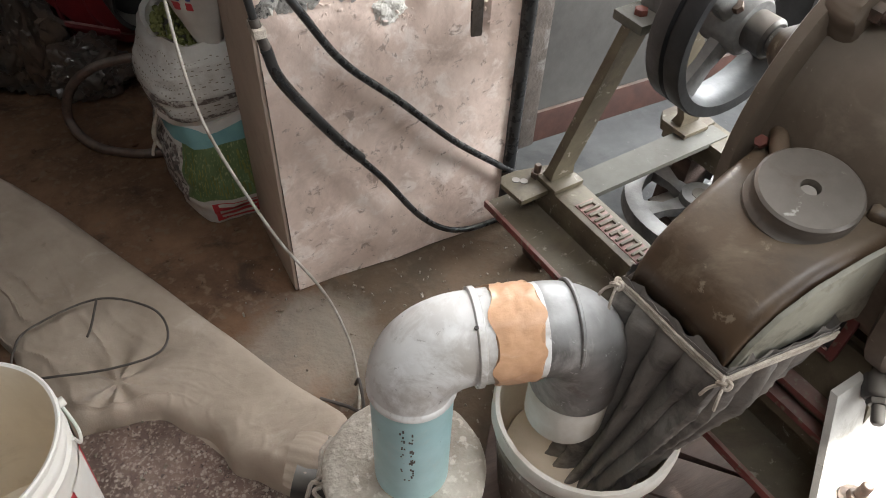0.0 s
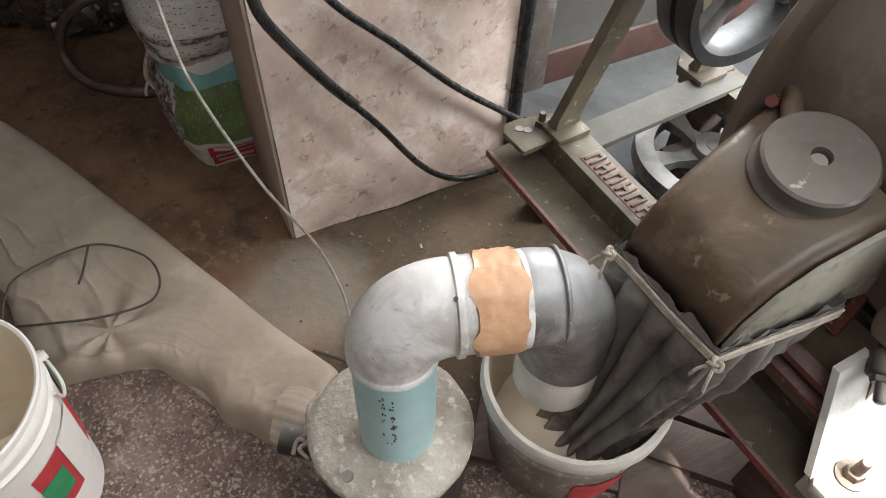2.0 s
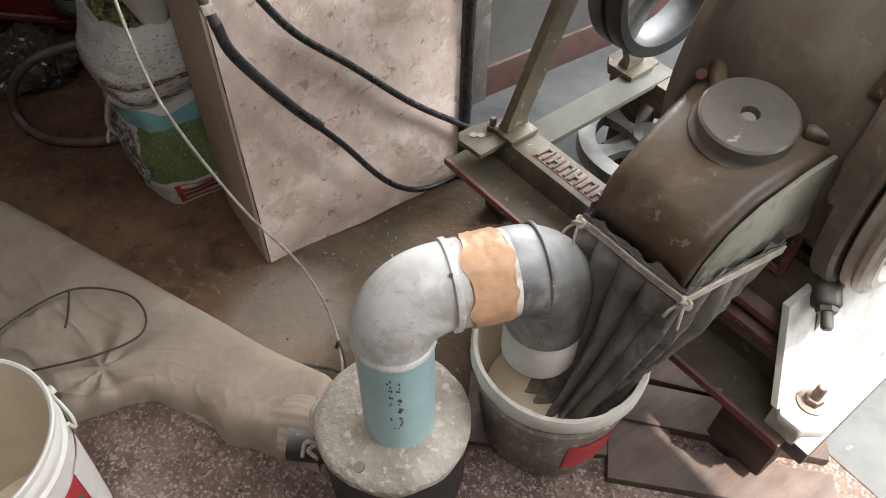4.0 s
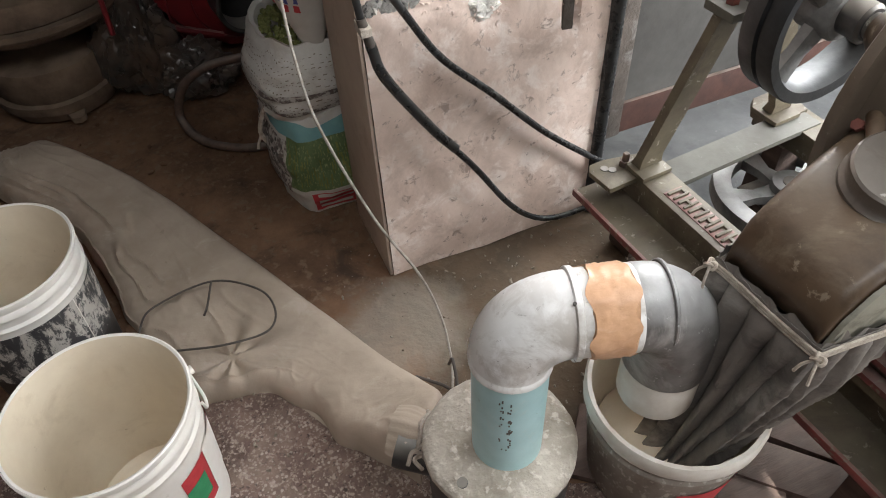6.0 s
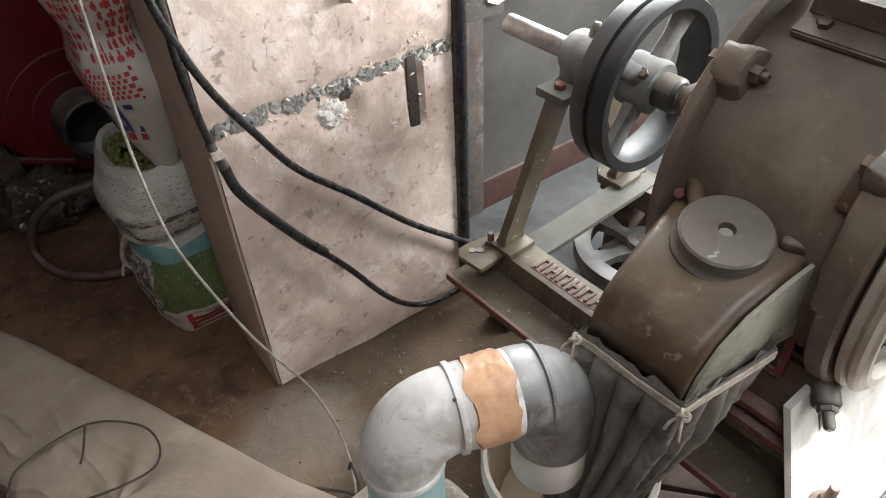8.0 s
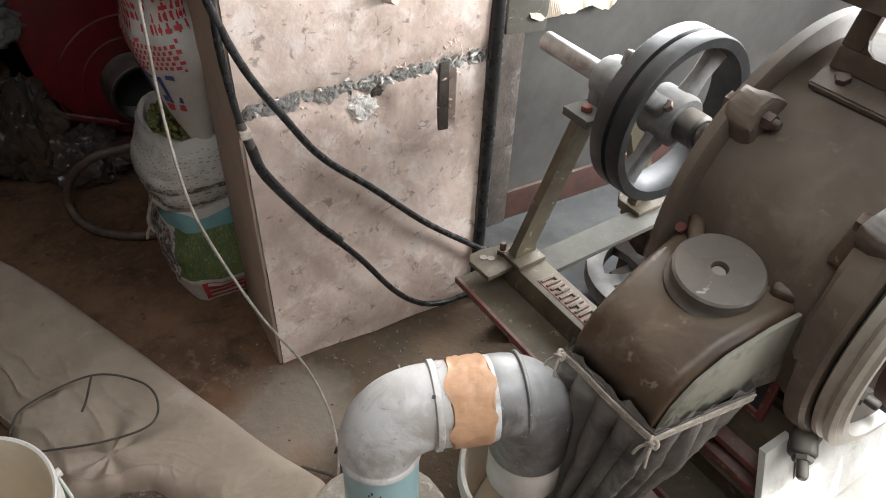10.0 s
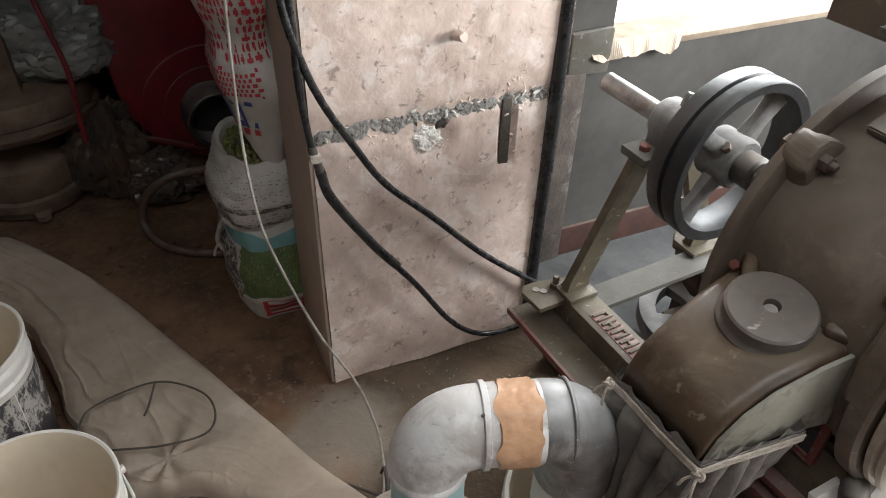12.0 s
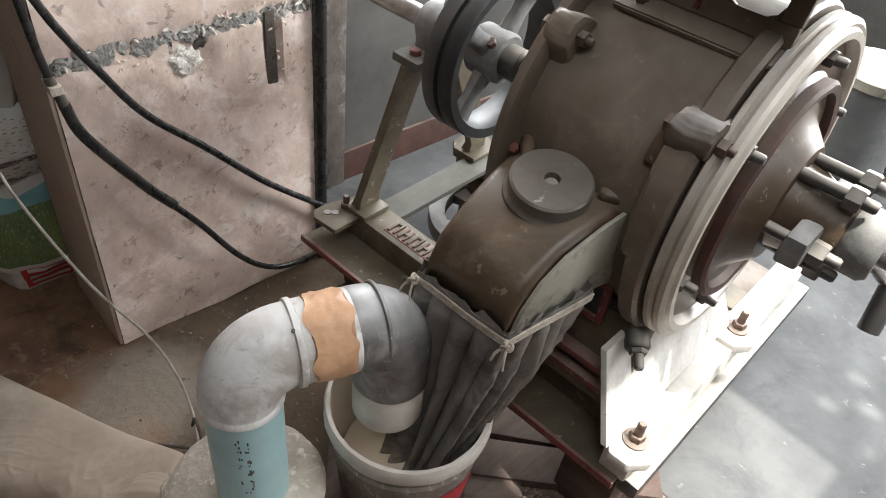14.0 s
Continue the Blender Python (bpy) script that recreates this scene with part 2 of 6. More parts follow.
M_SKIRT = mat("red_oxide_skirting", (0.085, 0.036, 0.026), (0.045, 0.022, 0.017), 9, 0.75, dust=0.2)
M_MILL = mat("dusty_brown_paint", (0.1, 0.0641, 0.0379), (0.0667, 0.0428, 0.0254), 3.5, 0.42, bump=0.35, fine=60, dust=0.25, up=0.55, dustcol=(0.28, 0.235, 0.18), dist=0.003, stain=((7, 0.75, 0.47, 0.6, (0.0367, 0.0215, 0.013)), (11, 0.6, 0.53, 0.66, (0.179, 0.138, 0.0937)), (40, 0.8, 0.6, 0.66, (0.24, 0.195, 0.141))))
M_DRUM = mat("floury_brown_casting", (0.17, 0.135, 0.102), (0.115, 0.089, 0.066), 3, 0.5, bump=0.35, fine=60, dust=0.6, up=0.3, dustcol=(0.4, 0.365, 0.315), dist=0.003, stain=((5, 0.6, 0.5, 0.64, (0.075, 0.055, 0.04)), (9, 0.5, 0.53, 0.68, (0.26, 0.22, 0.175)), (45, 0.5, 0.62, 0.68, (0.33, 0.29, 0.235))))
M_OLIVE = mat("olive_paint", (0.13, 0.107, 0.066), (0.075, 0.06, 0.038), 9, 0.55, bump=0.3, fine=130, dust=0.25, dustcol=(0.22, 0.203, 0.168), stain=((11, 0.75, 0.5, 0.63, (0.0598, 0.0419, 0.0299)), (40, 0.8, 0.6, 0.66, (0.344, 0.314, 0.269))))
M_PALE = mat("flour_dusted_olive", (0.36, 0.345, 0.28), (0.25, 0.24, 0.19), 8, 0.8, bump=0.3, dust=0.5, dustcol=(0.26, 0.254, 0.239), stain=((14, 0.7, 0.52, 0.66, (0.0926, 0.0809, 0.0596)), (45, 0.8, 0.62, 0.67, (0.336, 0.326, 0.303))))
M_FLOUR = mat("flour_coated_iron", (0.72, 0.71, 0.67), (0.56, 0.54, 0.5), 10, 0.9, bump=0.6, fine=80, dust=0.5, stain=((12, 0.6, 0.58, 0.7, (0.36, 0.33, 0.28)), (45, 0.8, 0.65, 0.7, (0.15, 0.12, 0.1))))
M_COVER = mat("greased_cover", (0.52, 0.48, 0.41), (0.36, 0.32, 0.26), 12, 0.45, metal=0.1, bump=0.3, dust=0.9, dustcol=(0.62, 0.59, 0.54), up=0.05, stain=((9, 0.7, 0.52, 0.68, (0.5, 0.47, 0.42)),))
M_REDPAINT = mat("worn_red_paint", (0.19, 0.04, 0.036), (0.1, 0.032, 0.028), 15, 0.6, dust=0.25, c3=(0.16, 0.12, 0.085))
M_STEEL = mat("worn_machined_steel", (0.22, 0.21, 0.2), (0.14, 0.133, 0.126), 26, 0.36, metal=0.45, bump=0.2, fine=200, dust=0.12, stain=((18, 0.7, 0.52, 0.64, (0.11, 0.085, 0.07)), (24, 0.8, 0.63, 0.67, (0.6, 0.58, 0.54))))
M_DARKSTEEL = mat("oily_dark_iron", (0.1, 0.095, 0.09), (0.045, 0.042, 0.04), 14, 0.5, metal=0.3, bump=0.3, dust=0.7)
M_PULLEY = mat("pulley_iron", (0.042, 0.043, 0.045), (0.022, 0.023, 0.024), 12, 0.42, metal=0.3, bump=0.25, dust=0.3, up=0.5, dustcol=(0.36, 0.37, 0.375))
M_SPOKE = mat("flour_on_cast_iron", (0.19, 0.19, 0.184), (0.085, 0.085, 0.082), 16, 0.7, bump=0.5, dust=0.7, dustcol=(0.518, 0.511, 0.497), up=0.5)
M_SCREW = mat("rusted_bolt", (0.16, 0.1, 0.075), (0.08, 0.06, 0.05), 50, 0.6, metal=0.4, bump=0.4, dust=0.3)
M_RIVET = mat("red_lead_bolt", (0.165, 0.0468, 0.033), (0.11, 0.033, 0.0248), 50, 0.6, bump=0.3)
# dust on upper faces, whitened to carry the bright light on top too
M_PVC = mat("dusty_pvc_lit_top", (0.858, 0.858, 0.842), (0.682, 0.671, 0.649), 7, 0.3, bump=0.2, fine=40, dust=0.5, dustcol=(0.9, 0.9, 0.9), stain=((8, 0.8, 0.5, 0.62, (0.374, 0.33, 0.286)), (13, 0.7, 0.55, 0.65, (0.528, 0.495, 0.451)), (22, 0.7, 0.56, 0.66, (0.9, 0.9, 0.9)), (60, 0.8, 0.63, 0.67, (0.176, 0.143, 0.121))))
M_PVCGREEN = mat("sea_green_pvc", (0.5, 0.74, 0.77), (0.4, 0.63, 0.65), 9, 0.35, bump=0.08, dust=0.5, stain=((12, 0.45, 0.56, 0.7, (0.62, 0.67, 0.64)), (60, 0.7, 0.66, 0.7, (0.192, 0.257, 0.257))))
# soot, and the mill's shadow on this elbow, both put into the colour
M_PVCDARK = mat("sooted_shaded_pvc", (0.19, 0.183, 0.177), (0.075, 0.069, 0.065), 10, 0.36, bump=0.25, dust=0.9, dustcol=(0.66, 0.67, 0.67), up=0.4, stain=((9, 0.7, 0.53, 0.66, (0.42, 0.4, 0.38)), (14, 0.7, 0.56, 0.68, (0.09, 0.055, 0.05)), (50, 0.8, 0.63, 0.67, (0.7, 0.7, 0.69))))
M_PVCWHITE = mat("floury_pvc_end", (0.68, 0.65, 0.6), (0.55, 0.5, 0.43), 14, 0.7, bump=0.3)
M_TAPE = mat("tan_packing_tape", (0.76, 0.47, 0.29), (0.6, 0.34, 0.19), 16, 0.36, bump=0.25, fine=25, stretch=(1, 1, 1.8), dist=0.008, stain=((18, 0.5, 0.55, 0.66, (0.75, 0.52, 0.36)),))
M_GREYCLOTH = mat("grey_dusty_cloth", (0.235, 0.213, 0.19), (0.15, 0.135, 0.12), 9, 0.95, bump=0.5, fine=200, dust=0.35, dustcol=(0.5, 0.48, 0.45), up=-0.05, stain=((10, 0.5, 0.54, 0.68, (0.4, 0.38, 0.35)), (12, 0.7, 0.5, 0.62, (0.07, 0.063, 0.058))))
M_CLOTH = mat("unbleached_cotton", (0.47, 0.388, 0.31), (0.35, 0.282, 0.22), 3.5, 0.95, bump=0.4, fine=300, stain=((5, 0.5, 0.5, 0.7, (0.3, 0.235, 0.18)), (12, 0.4, 0.58, 0.68, (0.56, 0.49, 0.42)), (30, 0.35, 0.64, 0.7, (0.2, 0.155, 0.12))))
M_ROPE = mat("cotton_rope", (0.55, 0.49, 0.42), (0.33, 0.28, 0.23), 60, 0.95, bump=0.8, fine=400)
M_CONCAP = mat("floury_cement_lid", (0.564, 0.516, 0.444), (0.36, 0.312, 0.252), 12, 0.95, bump=1.0, fine=70, c3=(0.66, 0.612, 0.54), dist=0.012)
M_BLACK = mat("black_plastic", (0.035, 0.035, 0.035), (0.02, 0.02, 0.02), 8, 0.4, bump=0.1, dust=0.5)
M_WIREBLK = mat("black_cable", (0.014, 0.014, 0.015), (0.026, 0.026, 0.026), 30, 0.26, bump=0.08, dust=0.1, dustcol=(0.4, 0.39, 0.37))
M_WIREWHT = mat("dirty_white_flex", (0.5, 0.47, 0.42), (0.26, 0.22, 0.18), 30, 0.6, bump=0.1)
M_WIREGRY = mat("dark_flex", (0.1, 0.085, 0.07), (0.06, 0.05, 0.045), 30, 0.7, bump=0.1)
M_BUCKETW = mat("white_bucket_plastic", (0.896, 0.874, 0.829), (0.784, 0.739, 0.672), 5, 0.4, bump=0.1, stain=((16, 0.5, 0.6, 0.7, (0.504, 0.448, 0.381)),))
M_BUCKETIN = mat("cream_bucket_inside", (0.784, 0.694, 0.549), (0.672, 0.571, 0.437), 5, 0.5, bump=0.12, stain=((9, 0.5, 0.54, 0.7, (0.515, 0.414, 0.291)), (50, 0.6, 0.66, 0.7, (0.392, 0.302, 0.202))))
M_BUCKETD = mat("grimy_bucket", (0.17, 0.14, 0.115), (0.34, 0.3, 0.26), 10, 0.65, bump=0.3, c3=(0.45, 0.41, 0.36), stretch=(1, 1, 0.5))
M_SPLASH = mat("paint_splashed_plastic", (0.7, 0.68, 0.63), (0.5, 0.47, 0.43), 9, 0.5, bump=0.2, stretch=(1, 1, 0.5), stain=((22, 0.95, 0.46, 0.52, (0.035, 0.037, 0.042)), (60, 0.9, 0.52, 0.57, (0.05, 0.05, 0.055))))
M_LABELRED = mat("red_print", (0.6, 0.05, 0.06), (0.45, 0.04, 0.05), 20, 0.5, bump=0.05)
M_LABELGRN = mat("green_print", (0.04, 0.32, 0.14), (0.03, 0.24, 0.1), 20, 0.5, bump=0.05)
M_LABELBLUE = mat("blue_print", (0.05, 0.07, 0.3), (0.04, 0.06, 0.22), 20, 0.5, bump=0.05)
M_INK = mat("dark_print", (0.07, 0.065, 0.06), (0.12, 0.11, 0.1), 40, 0.7, bump=0.0)
M_SACKW = mat("white_woven_sack", (0.7, 0.68, 0.64), (0.55, 0.52, 0.48), 5, 0.55, bump=0.35, fine=350, stain=((8, 0.6, 0.5, 0.66, (0.4, 0.35, 0.3)),))
M_SACKG = mat("green_printed_sack", (0.128, 0.192, 0.08), (0.072, 0.112, 0.04), 14, 0.5, bump=0.3, fine=250, c3=(0.24, 0.272, 0.128), stretch=(1, 1, 0.35))
M_TEAL = mat("teal_print_band", (0.18, 0.36, 0.36), (0.13, 0.28, 0.3), 12, 0.5, bump=0.2)
M_PATTERN = mat("speckled_print", (0.5, 0.47, 0.43), (0.14, 0.11, 0.1), 55, 0.55, bump=0.1, low=0.45, high=0.55)
M_GREENS = mat("dried_green_feed", (0.24, 0.25, 0.08), (0.12, 0.13, 0.04), 40, 0.9, bump=0.8, fine=160)
M_REDFAN = mat("dark_red_enamel", (0.243, 0.0218, 0.0268), (0.134, 0.0159, 0.0195), 6, 0.35, bump=0.1, dust=0.4)
M_RUST = mat("rusty_cast_iron", (0.19, 0.128, 0.085), (0.08, 0.052, 0.036), 8, 0.85, bump=0.6, fine=80, dust=0.3, dustcol=(0.296, 0.228, 0.171))
M_RUSTORANGE = mat("orange_rust", (0.36, 0.11, 0.05), (0.2, 0.07, 0.035), 14, 0.8, bump=0.4)
M_POLYBLACK = mat("crumpled_dark_film", (0.0525, 0.0504, 0.0473), (0.105, 0.0683, 0.0473), 9, 0.3, bump=0.3)
M_POLYGREY = mat("grey_plastic_sheet", (0.252, 0.252, 0.239), (0.168, 0.168, 0.16), 9, 0.3, bump=0.3)
M_YELLOW = mat("yellow_printed_sack", (0.42, 0.22, 0.03), (0.3, 0.14, 0.02), 9, 0.45, bump=0.2, stain=((12, 0.85, 0.5, 0.56, (0.05, 0.04, 0.03)),))
M_WOOD = mat("grimy_plank", (0.12, 0.075, 0.06), (0.06, 0.038, 0.032), 6, 0.85, bump=0.5, fine=60, stretch=(1, 6, 6), dust=0.1)
M_SLEEPER = mat("dark_timber", (0.085, 0.055, 0.042), (0.05, 0.033, 0.026), 8, 0.9, bump=0.5, stretch=(4, 1, 4), dust=0.35)
M_PAPER = mat("torn_beige_paper", (0.5, 0.44, 0.36), (0.4, 0.34, 0.27), 10, 0.9, bump=0.3)
M_FRAMEWOOD = mat("weathered_frame_wood", (0.32, 0.26, 0.19), (0.2, 0.15, 0.11), 10, 0.85, bump=0.4)
M_YARD = mat("sunlit_yard", (0.62, 0.6, 0.55), (0.45, 0.43, 0.4), 3, 0.95, bump=0.3)
M_FLOORGREY = mat("grey_floor", (0.125, 0.128, 0.127), (0.07, 0.073, 0.074), 4, 0.62, bump=0.4, fine=60, stain=((6, 0.6, 0.5, 0.66, (0.05, 0.052, 0.053)), (30, 0.7, 0.63, 0.7, (0.26, 0.25, 0.235))))
M_TERRAZZO = mat("worn_chip_floor", (0.21, 0.14, 0.115), (0.1, 0.064, 0.052), 11, 0.75, bump=0.7, fine=150, dist=0.006, chips=120, chipcol=(0.42, 0.35, 0.3), c3=(0.34, 0.27, 0.225), stain=((70, 0.85, 0.56, 0.6, (0.38, 0.31, 0.26)), (95, 0.9, 0.58, 0.62, (0.05, 0.034, 0.028)), (4, 0.5, 0.52, 0.66, (0.33, 0.26, 0.21))))
M_STRIP = mat("rough_grey_plaster", (0.105, 0.088, 0.074), (0.05, 0.04, 0.033), 9, 0.95, bump=0.8, fine=70, dist=0.01, stain=((20, 0.7, 0.56, 0.68, (0.162, 0.154, 0.142)),))
M_CRUMB = mat("spilt_crumbs", (0.33, 0.29, 0.24), (0.18, 0.14, 0.1), 30, 0.95, bump=0.2)
M_CAP = mat("turned_steel_cap", (0.2, 0.18, 0.16), (0.135, 0.118, 0.102), 14, 0.34, metal=0.35, bump=0.15, fine=160, dust=0.1, stain=((22, 0.7, 0.55, 0.66, (0.128, 0.1, 0.08)), (20, 0.8, 0.64, 0.67, (0.528, 0.512, 0.48))))
M_LUG = mat("flour_topped_iron", (0.12, 0.09, 0.068), (0.06, 0.045, 0.035), 16, 0.6, bump=0.6, fine=70, dust=0.85, dustcol=(0.75, 0.74, 0.71), up=0.35)
M_BEAM = mat("dirty_floury_beam", (0.1, 0.097, 0.08), (0.07, 0.067, 0.053), 8, 0.8, bump=0.3, dust=0.5, dustcol=(0.177, 0.173, 0.163), stain=((14, 0.7, 0.52, 0.66, (0.063, 0.055, 0.0405)), (45, 0.8, 0.62, 0.67, (0.228, 0.222, 0.206))))
# white sack cloth at half tone; the corner's shade is in the colour
M_SACKDIM = mat("shaded_woven_sack", (0.35, 0.34, 0.32), (0.275, 0.26, 0.24), 5, 0.55, bump=0.35, fine=350, stain=((8, 0.6, 0.5, 0.66, (0.2, 0.175, 0.15)),))

# ---- setting: floor, walls, pillar ----
def slab(name, outline, z0, z1, material, label, amp=0.012, n=14, relief=0.0):
    """A floor patch with a ragged outline."""
    pts = []
    for i, p in enumerate(outline):
        q = outline[(i + 1) % len(outline)]
        for k in range(n):
            c = Vector(p).lerp(Vector(q), k / n)
            w = noise.noise_vector(Vector((c.x * 9, c.y * 9, 0.3))) + 0.45 * noise.noise_vector(Vector((c.x * 40, c.y * 40, 1.3)))
            pts.append((c.x + amp * w.x, c.y + amp * w.y))
    bm = bmesh.new()
    a = [bm.verts.new((x, y, z0)) for x, y in pts]
    b = [bm.verts.new((x, y, z1)) for x, y in pts]
    for k in range(len(pts)):
        bm.faces.new((a[k], a[(k + 1) % len(a)], b[(k + 1) % len(a)], b[k]))
    bmesh.ops.triangulate(bm, faces=[bm.faces.new(b)])
    return tagged(part(name, bm, material), label, "floor", kind="structure")


bm = bmesh.new()
bmesh.ops.create_grid(bm, x_segments=160, y_segments=160, size=3.2, matrix=Matrix.Translation((0, -0.3, 0)))
for v in bm.verts:
    v.co.z = 0.006 * noise.noise(Vector((v.co.x * 5, v.co.y * 5, 0))) + 0.004 * noise.noise(Vector((v.co.x * 17, v.co.y * 17, 4))) - 0.006
tagged(part("floor", bm, M_DIRT), "trodden brown dirt and cement floor with stains", "floor", kind="structure")
slab("floor_grey", [(0.6, 0.24), (2.3, 0.24), (2.3, -2.7), (0.75, -2.7), (0.7, -1.0), (0.64, -0.5)], -0.02, 0.005, M_FLOORGREY, "smooth grey cement floor beside the mill", 0.01)
slab("floor_chips", [(-1.2, -0.2), (-0.35, -0.12), (-0.02, -0.42), (0.06, -0.62), (0.4, -0.75), (0.7, -1.0), (0.75, -2.7), (-1.2, -2.7)], -0.02, 0.003, M_TERRAZZO, "worn chip floor strewn with meal and grit", 0.03)


def wall(name, pieces, material, label):
    bm = bmesh.new()
    for lo, hi in pieces:
        box(lo, hi, 0, bm)
    return tagged(part(name, bm, material, flat=True), label, "wall", kind="structure")


wall("wall_back", [((0.545, 0.245, 0), (2.4, 0.37, 0.67)), ((0.545, 0.245, 0.67), (0.87, 0.37, 2.7)), ((2.15, 0.245, 0.67), (2.4, 0.37, 2.7)), ((0.87, 0.245, 1.9), (2.15, 0.37, 2.7))], M_WALL, "dusty white wall, darkened for shade, with a wide low window opening")
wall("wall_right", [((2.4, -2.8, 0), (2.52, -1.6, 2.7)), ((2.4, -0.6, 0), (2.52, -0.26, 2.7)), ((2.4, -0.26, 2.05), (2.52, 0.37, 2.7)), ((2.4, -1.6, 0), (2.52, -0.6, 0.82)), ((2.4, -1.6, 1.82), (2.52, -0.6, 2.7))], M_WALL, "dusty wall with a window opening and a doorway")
# unseen front wall; its opening is added for the front fill lamp
wall("wall_front", [((-1.8, -2.92, 0), (1.3, -2.8, 2.7)), ((2.2, -2.92, 0), (2.52, -2.8, 2.7)), ((1.3, -2.92, 2.1), (2.2, -2.8, 2.7))], M_WALL, "unseen dusty wall with an opening added for the fill lamp")
wall("wall_left", [((-1.92, -2.92, 0), (-1.8, 1.95, 2.7))], M_DARKWALL, "plain dark wall")
wall("wall_rear", [((-1.8, 1.83, 0), (0.67, 1.95, 2.7))], M_DARKWALL, "plain dark wall behind the stored lumber")
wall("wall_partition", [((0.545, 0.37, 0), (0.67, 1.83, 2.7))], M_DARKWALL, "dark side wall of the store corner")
# sheet roof with a torn gap and nail holes that let the sun through
gaps = [(0.74, 1.36, -2.28, -1.8), (1.5, 1.535, -2.2, -2.15), (1.57, 1.61, -2.28, -2.22), (1.64, 1.68, -2.22, -2.16), (1.45, 1.475, -2.32, -2.29), (1.52, 1.55, -2.38, -2.34), (1.7, 1.75, -2.4, -2.3)]
xs = sorted({-1.92, 2.52, *(g[0] for g in gaps), *(g[1] for g in gaps)})
ys = sorted({-2.92, 1.95, *(g[2] for g in gaps), *(g[3] for g in gaps)})
bm = bmesh.new()
for xa, xb in zip(xs, xs[1:]):
    for ya, yb in zip(ys, ys[1:]):
        if not any(g[0] <= (xa + xb) / 2 <= g[1] and g[2] <= (ya + yb) / 2 <= g[3] for g in gaps):
            box((xa, ya, 2.7), (xb, yb, 2.715), 0, bm)
tagged(part("ceiling", bm, M_CEIL, flat=True), "dusty sheet roof with gaps", "ceiling", kind="structure")
# added header out of view; keeps overhead light off the stored lumber
tagged(part("wall_shade_header", rough_up(box((-1.797, 0.1, 1.55), (-0.012, 0.24, 2.695), 0.004), 0.002, 6), M_DARKWALL), "unseen added wall that shades the store corner", "wall", kind="structure")
# unseen opaque sheets, added only to go with the overhead fill lamps
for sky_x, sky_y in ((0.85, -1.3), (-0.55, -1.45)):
    tagged(part("skylight", box((sky_x - 0.45, sky_y - 0.45, 2.665), (sky_x + 0.45, sky_y + 0.45, 2.69), 0.003), M_PALE), "added dull sheet under the roof above a fill lamp", "skylight", kind="structure")

# pillar with hand-laid plaster
bm = bmesh.new()
nx, nz = 44, 150
W, H = 0.535, 2.7
grid = [[bm.verts.new((0.004 + W * i / nx, 0.0, H * k / nz)) for i in range(nx + 1)] for k in range(nz + 1)]
for k in range(nz):
    for i in range(nx):
        bm.faces.new((grid[k][i], grid[k][i + 1], grid[k + 1][i + 1], grid[k + 1][i]))
for row in grid:
    for v in row:
        x, z = v.co.x, v.co.z
        v.co.y += 0.007 * noise.noise(Vector((x * 6, 0, z * 4))) + 0.0025 * noise.noise(Vector((x * 22, 3, z * 18)))
        band = 0.705 + 0.02 * (x - 0.25)
        if abs(z - band) < 0.02:
            v.co.y += 0.007
        if x > 0.425 and x < 0.455 and 0.55 < z < 0.72:
            v.co.y += 0.012
        d = math.hypot(x - 0.262, z - 0.655)
        if d < 0.055:
            v.co.y += 0.018 * (1 - d / 0.055) ** 0.6
back = [[bm.verts.new((x, 0.245, H * k / nz)) for k in (0, nz)] for x in (0.004, 0.004 + W)]
left = [row[0] for row in grid]
right = [row[-1] for row in grid]
bm.faces.new([*right, back[1][1], back[1][0]])
pillar = tagged(part("pillar", bm, M_PLASTER), "pink-plastered pillar, chipped, stained and dusty", "pillar", kind="structure")
part("side_face", box((-0.004, 0.004, 0), (0.004, 0.245, 2.7), 0.002), M_TAN, pillar, "plain tan side of the pillar")

# crumbling cement seam across the pillar, with filler and chased slot
random.seed(4)
bm = bmesh.new()
for k in range(190):
    x = 0.012 + 0.515 * random.random()
    z = 0.705 + 0.02 * (x - 0.25) + random.gauss(0, 0.0045 + 0.008 * abs(noise.noise(Vector((x * 11, 2, 0)))))
    s = random.uniform(0.003, 0.013)
    g = bmesh.ops.create_icosphere(bm, subdivisions=1, radius=s, matrix=Matrix.Translation((x, 0.008, z)) @ Euler((0, random.random() * 3, 0)).to_matrix().to_4x4() @ Matrix.Diagonal((1.6, 0.3, 0.8, 1)))
rough_up(bm, 0.003, 50)
part("seam", bm, M_CEMENT, pillar, "broken grey cement seam")
for cx, cw, n_bits in ((0.09, 0.09, 6), (0.27, 0.1, 10), (0.44, 0.12, 12), (0.5, 0.05, 7)):
    bm = bmesh.new()
    for k in range(n_bits):
        x = min(0.525, cx + random.uniform(-cw, cw) * 0.6)
        z = 0.705 + 0.02 * (x - 0.25) + random.gauss(0.004, 0.01)
        bmesh.ops.create_icosphere(bm, subdivisions=1, radius=random.uniform(0.002, 0.0065), matrix=Matrix.Translation((x, 0.005, z)) @ Euler((0, random.random() * 3, 0)).to_matrix().to_4x4() @ Matrix.Diagonal((1.8, 0.4, 0.6, 1)))
    part("loose_render", rough_up(bm, 0.003, 110), M_PATCH, pillar, "crumbs of pale render in the seam")
bm = bmesh.new()
bmesh.ops.create_icosphere(bm, subdivisions=4, radius=1)
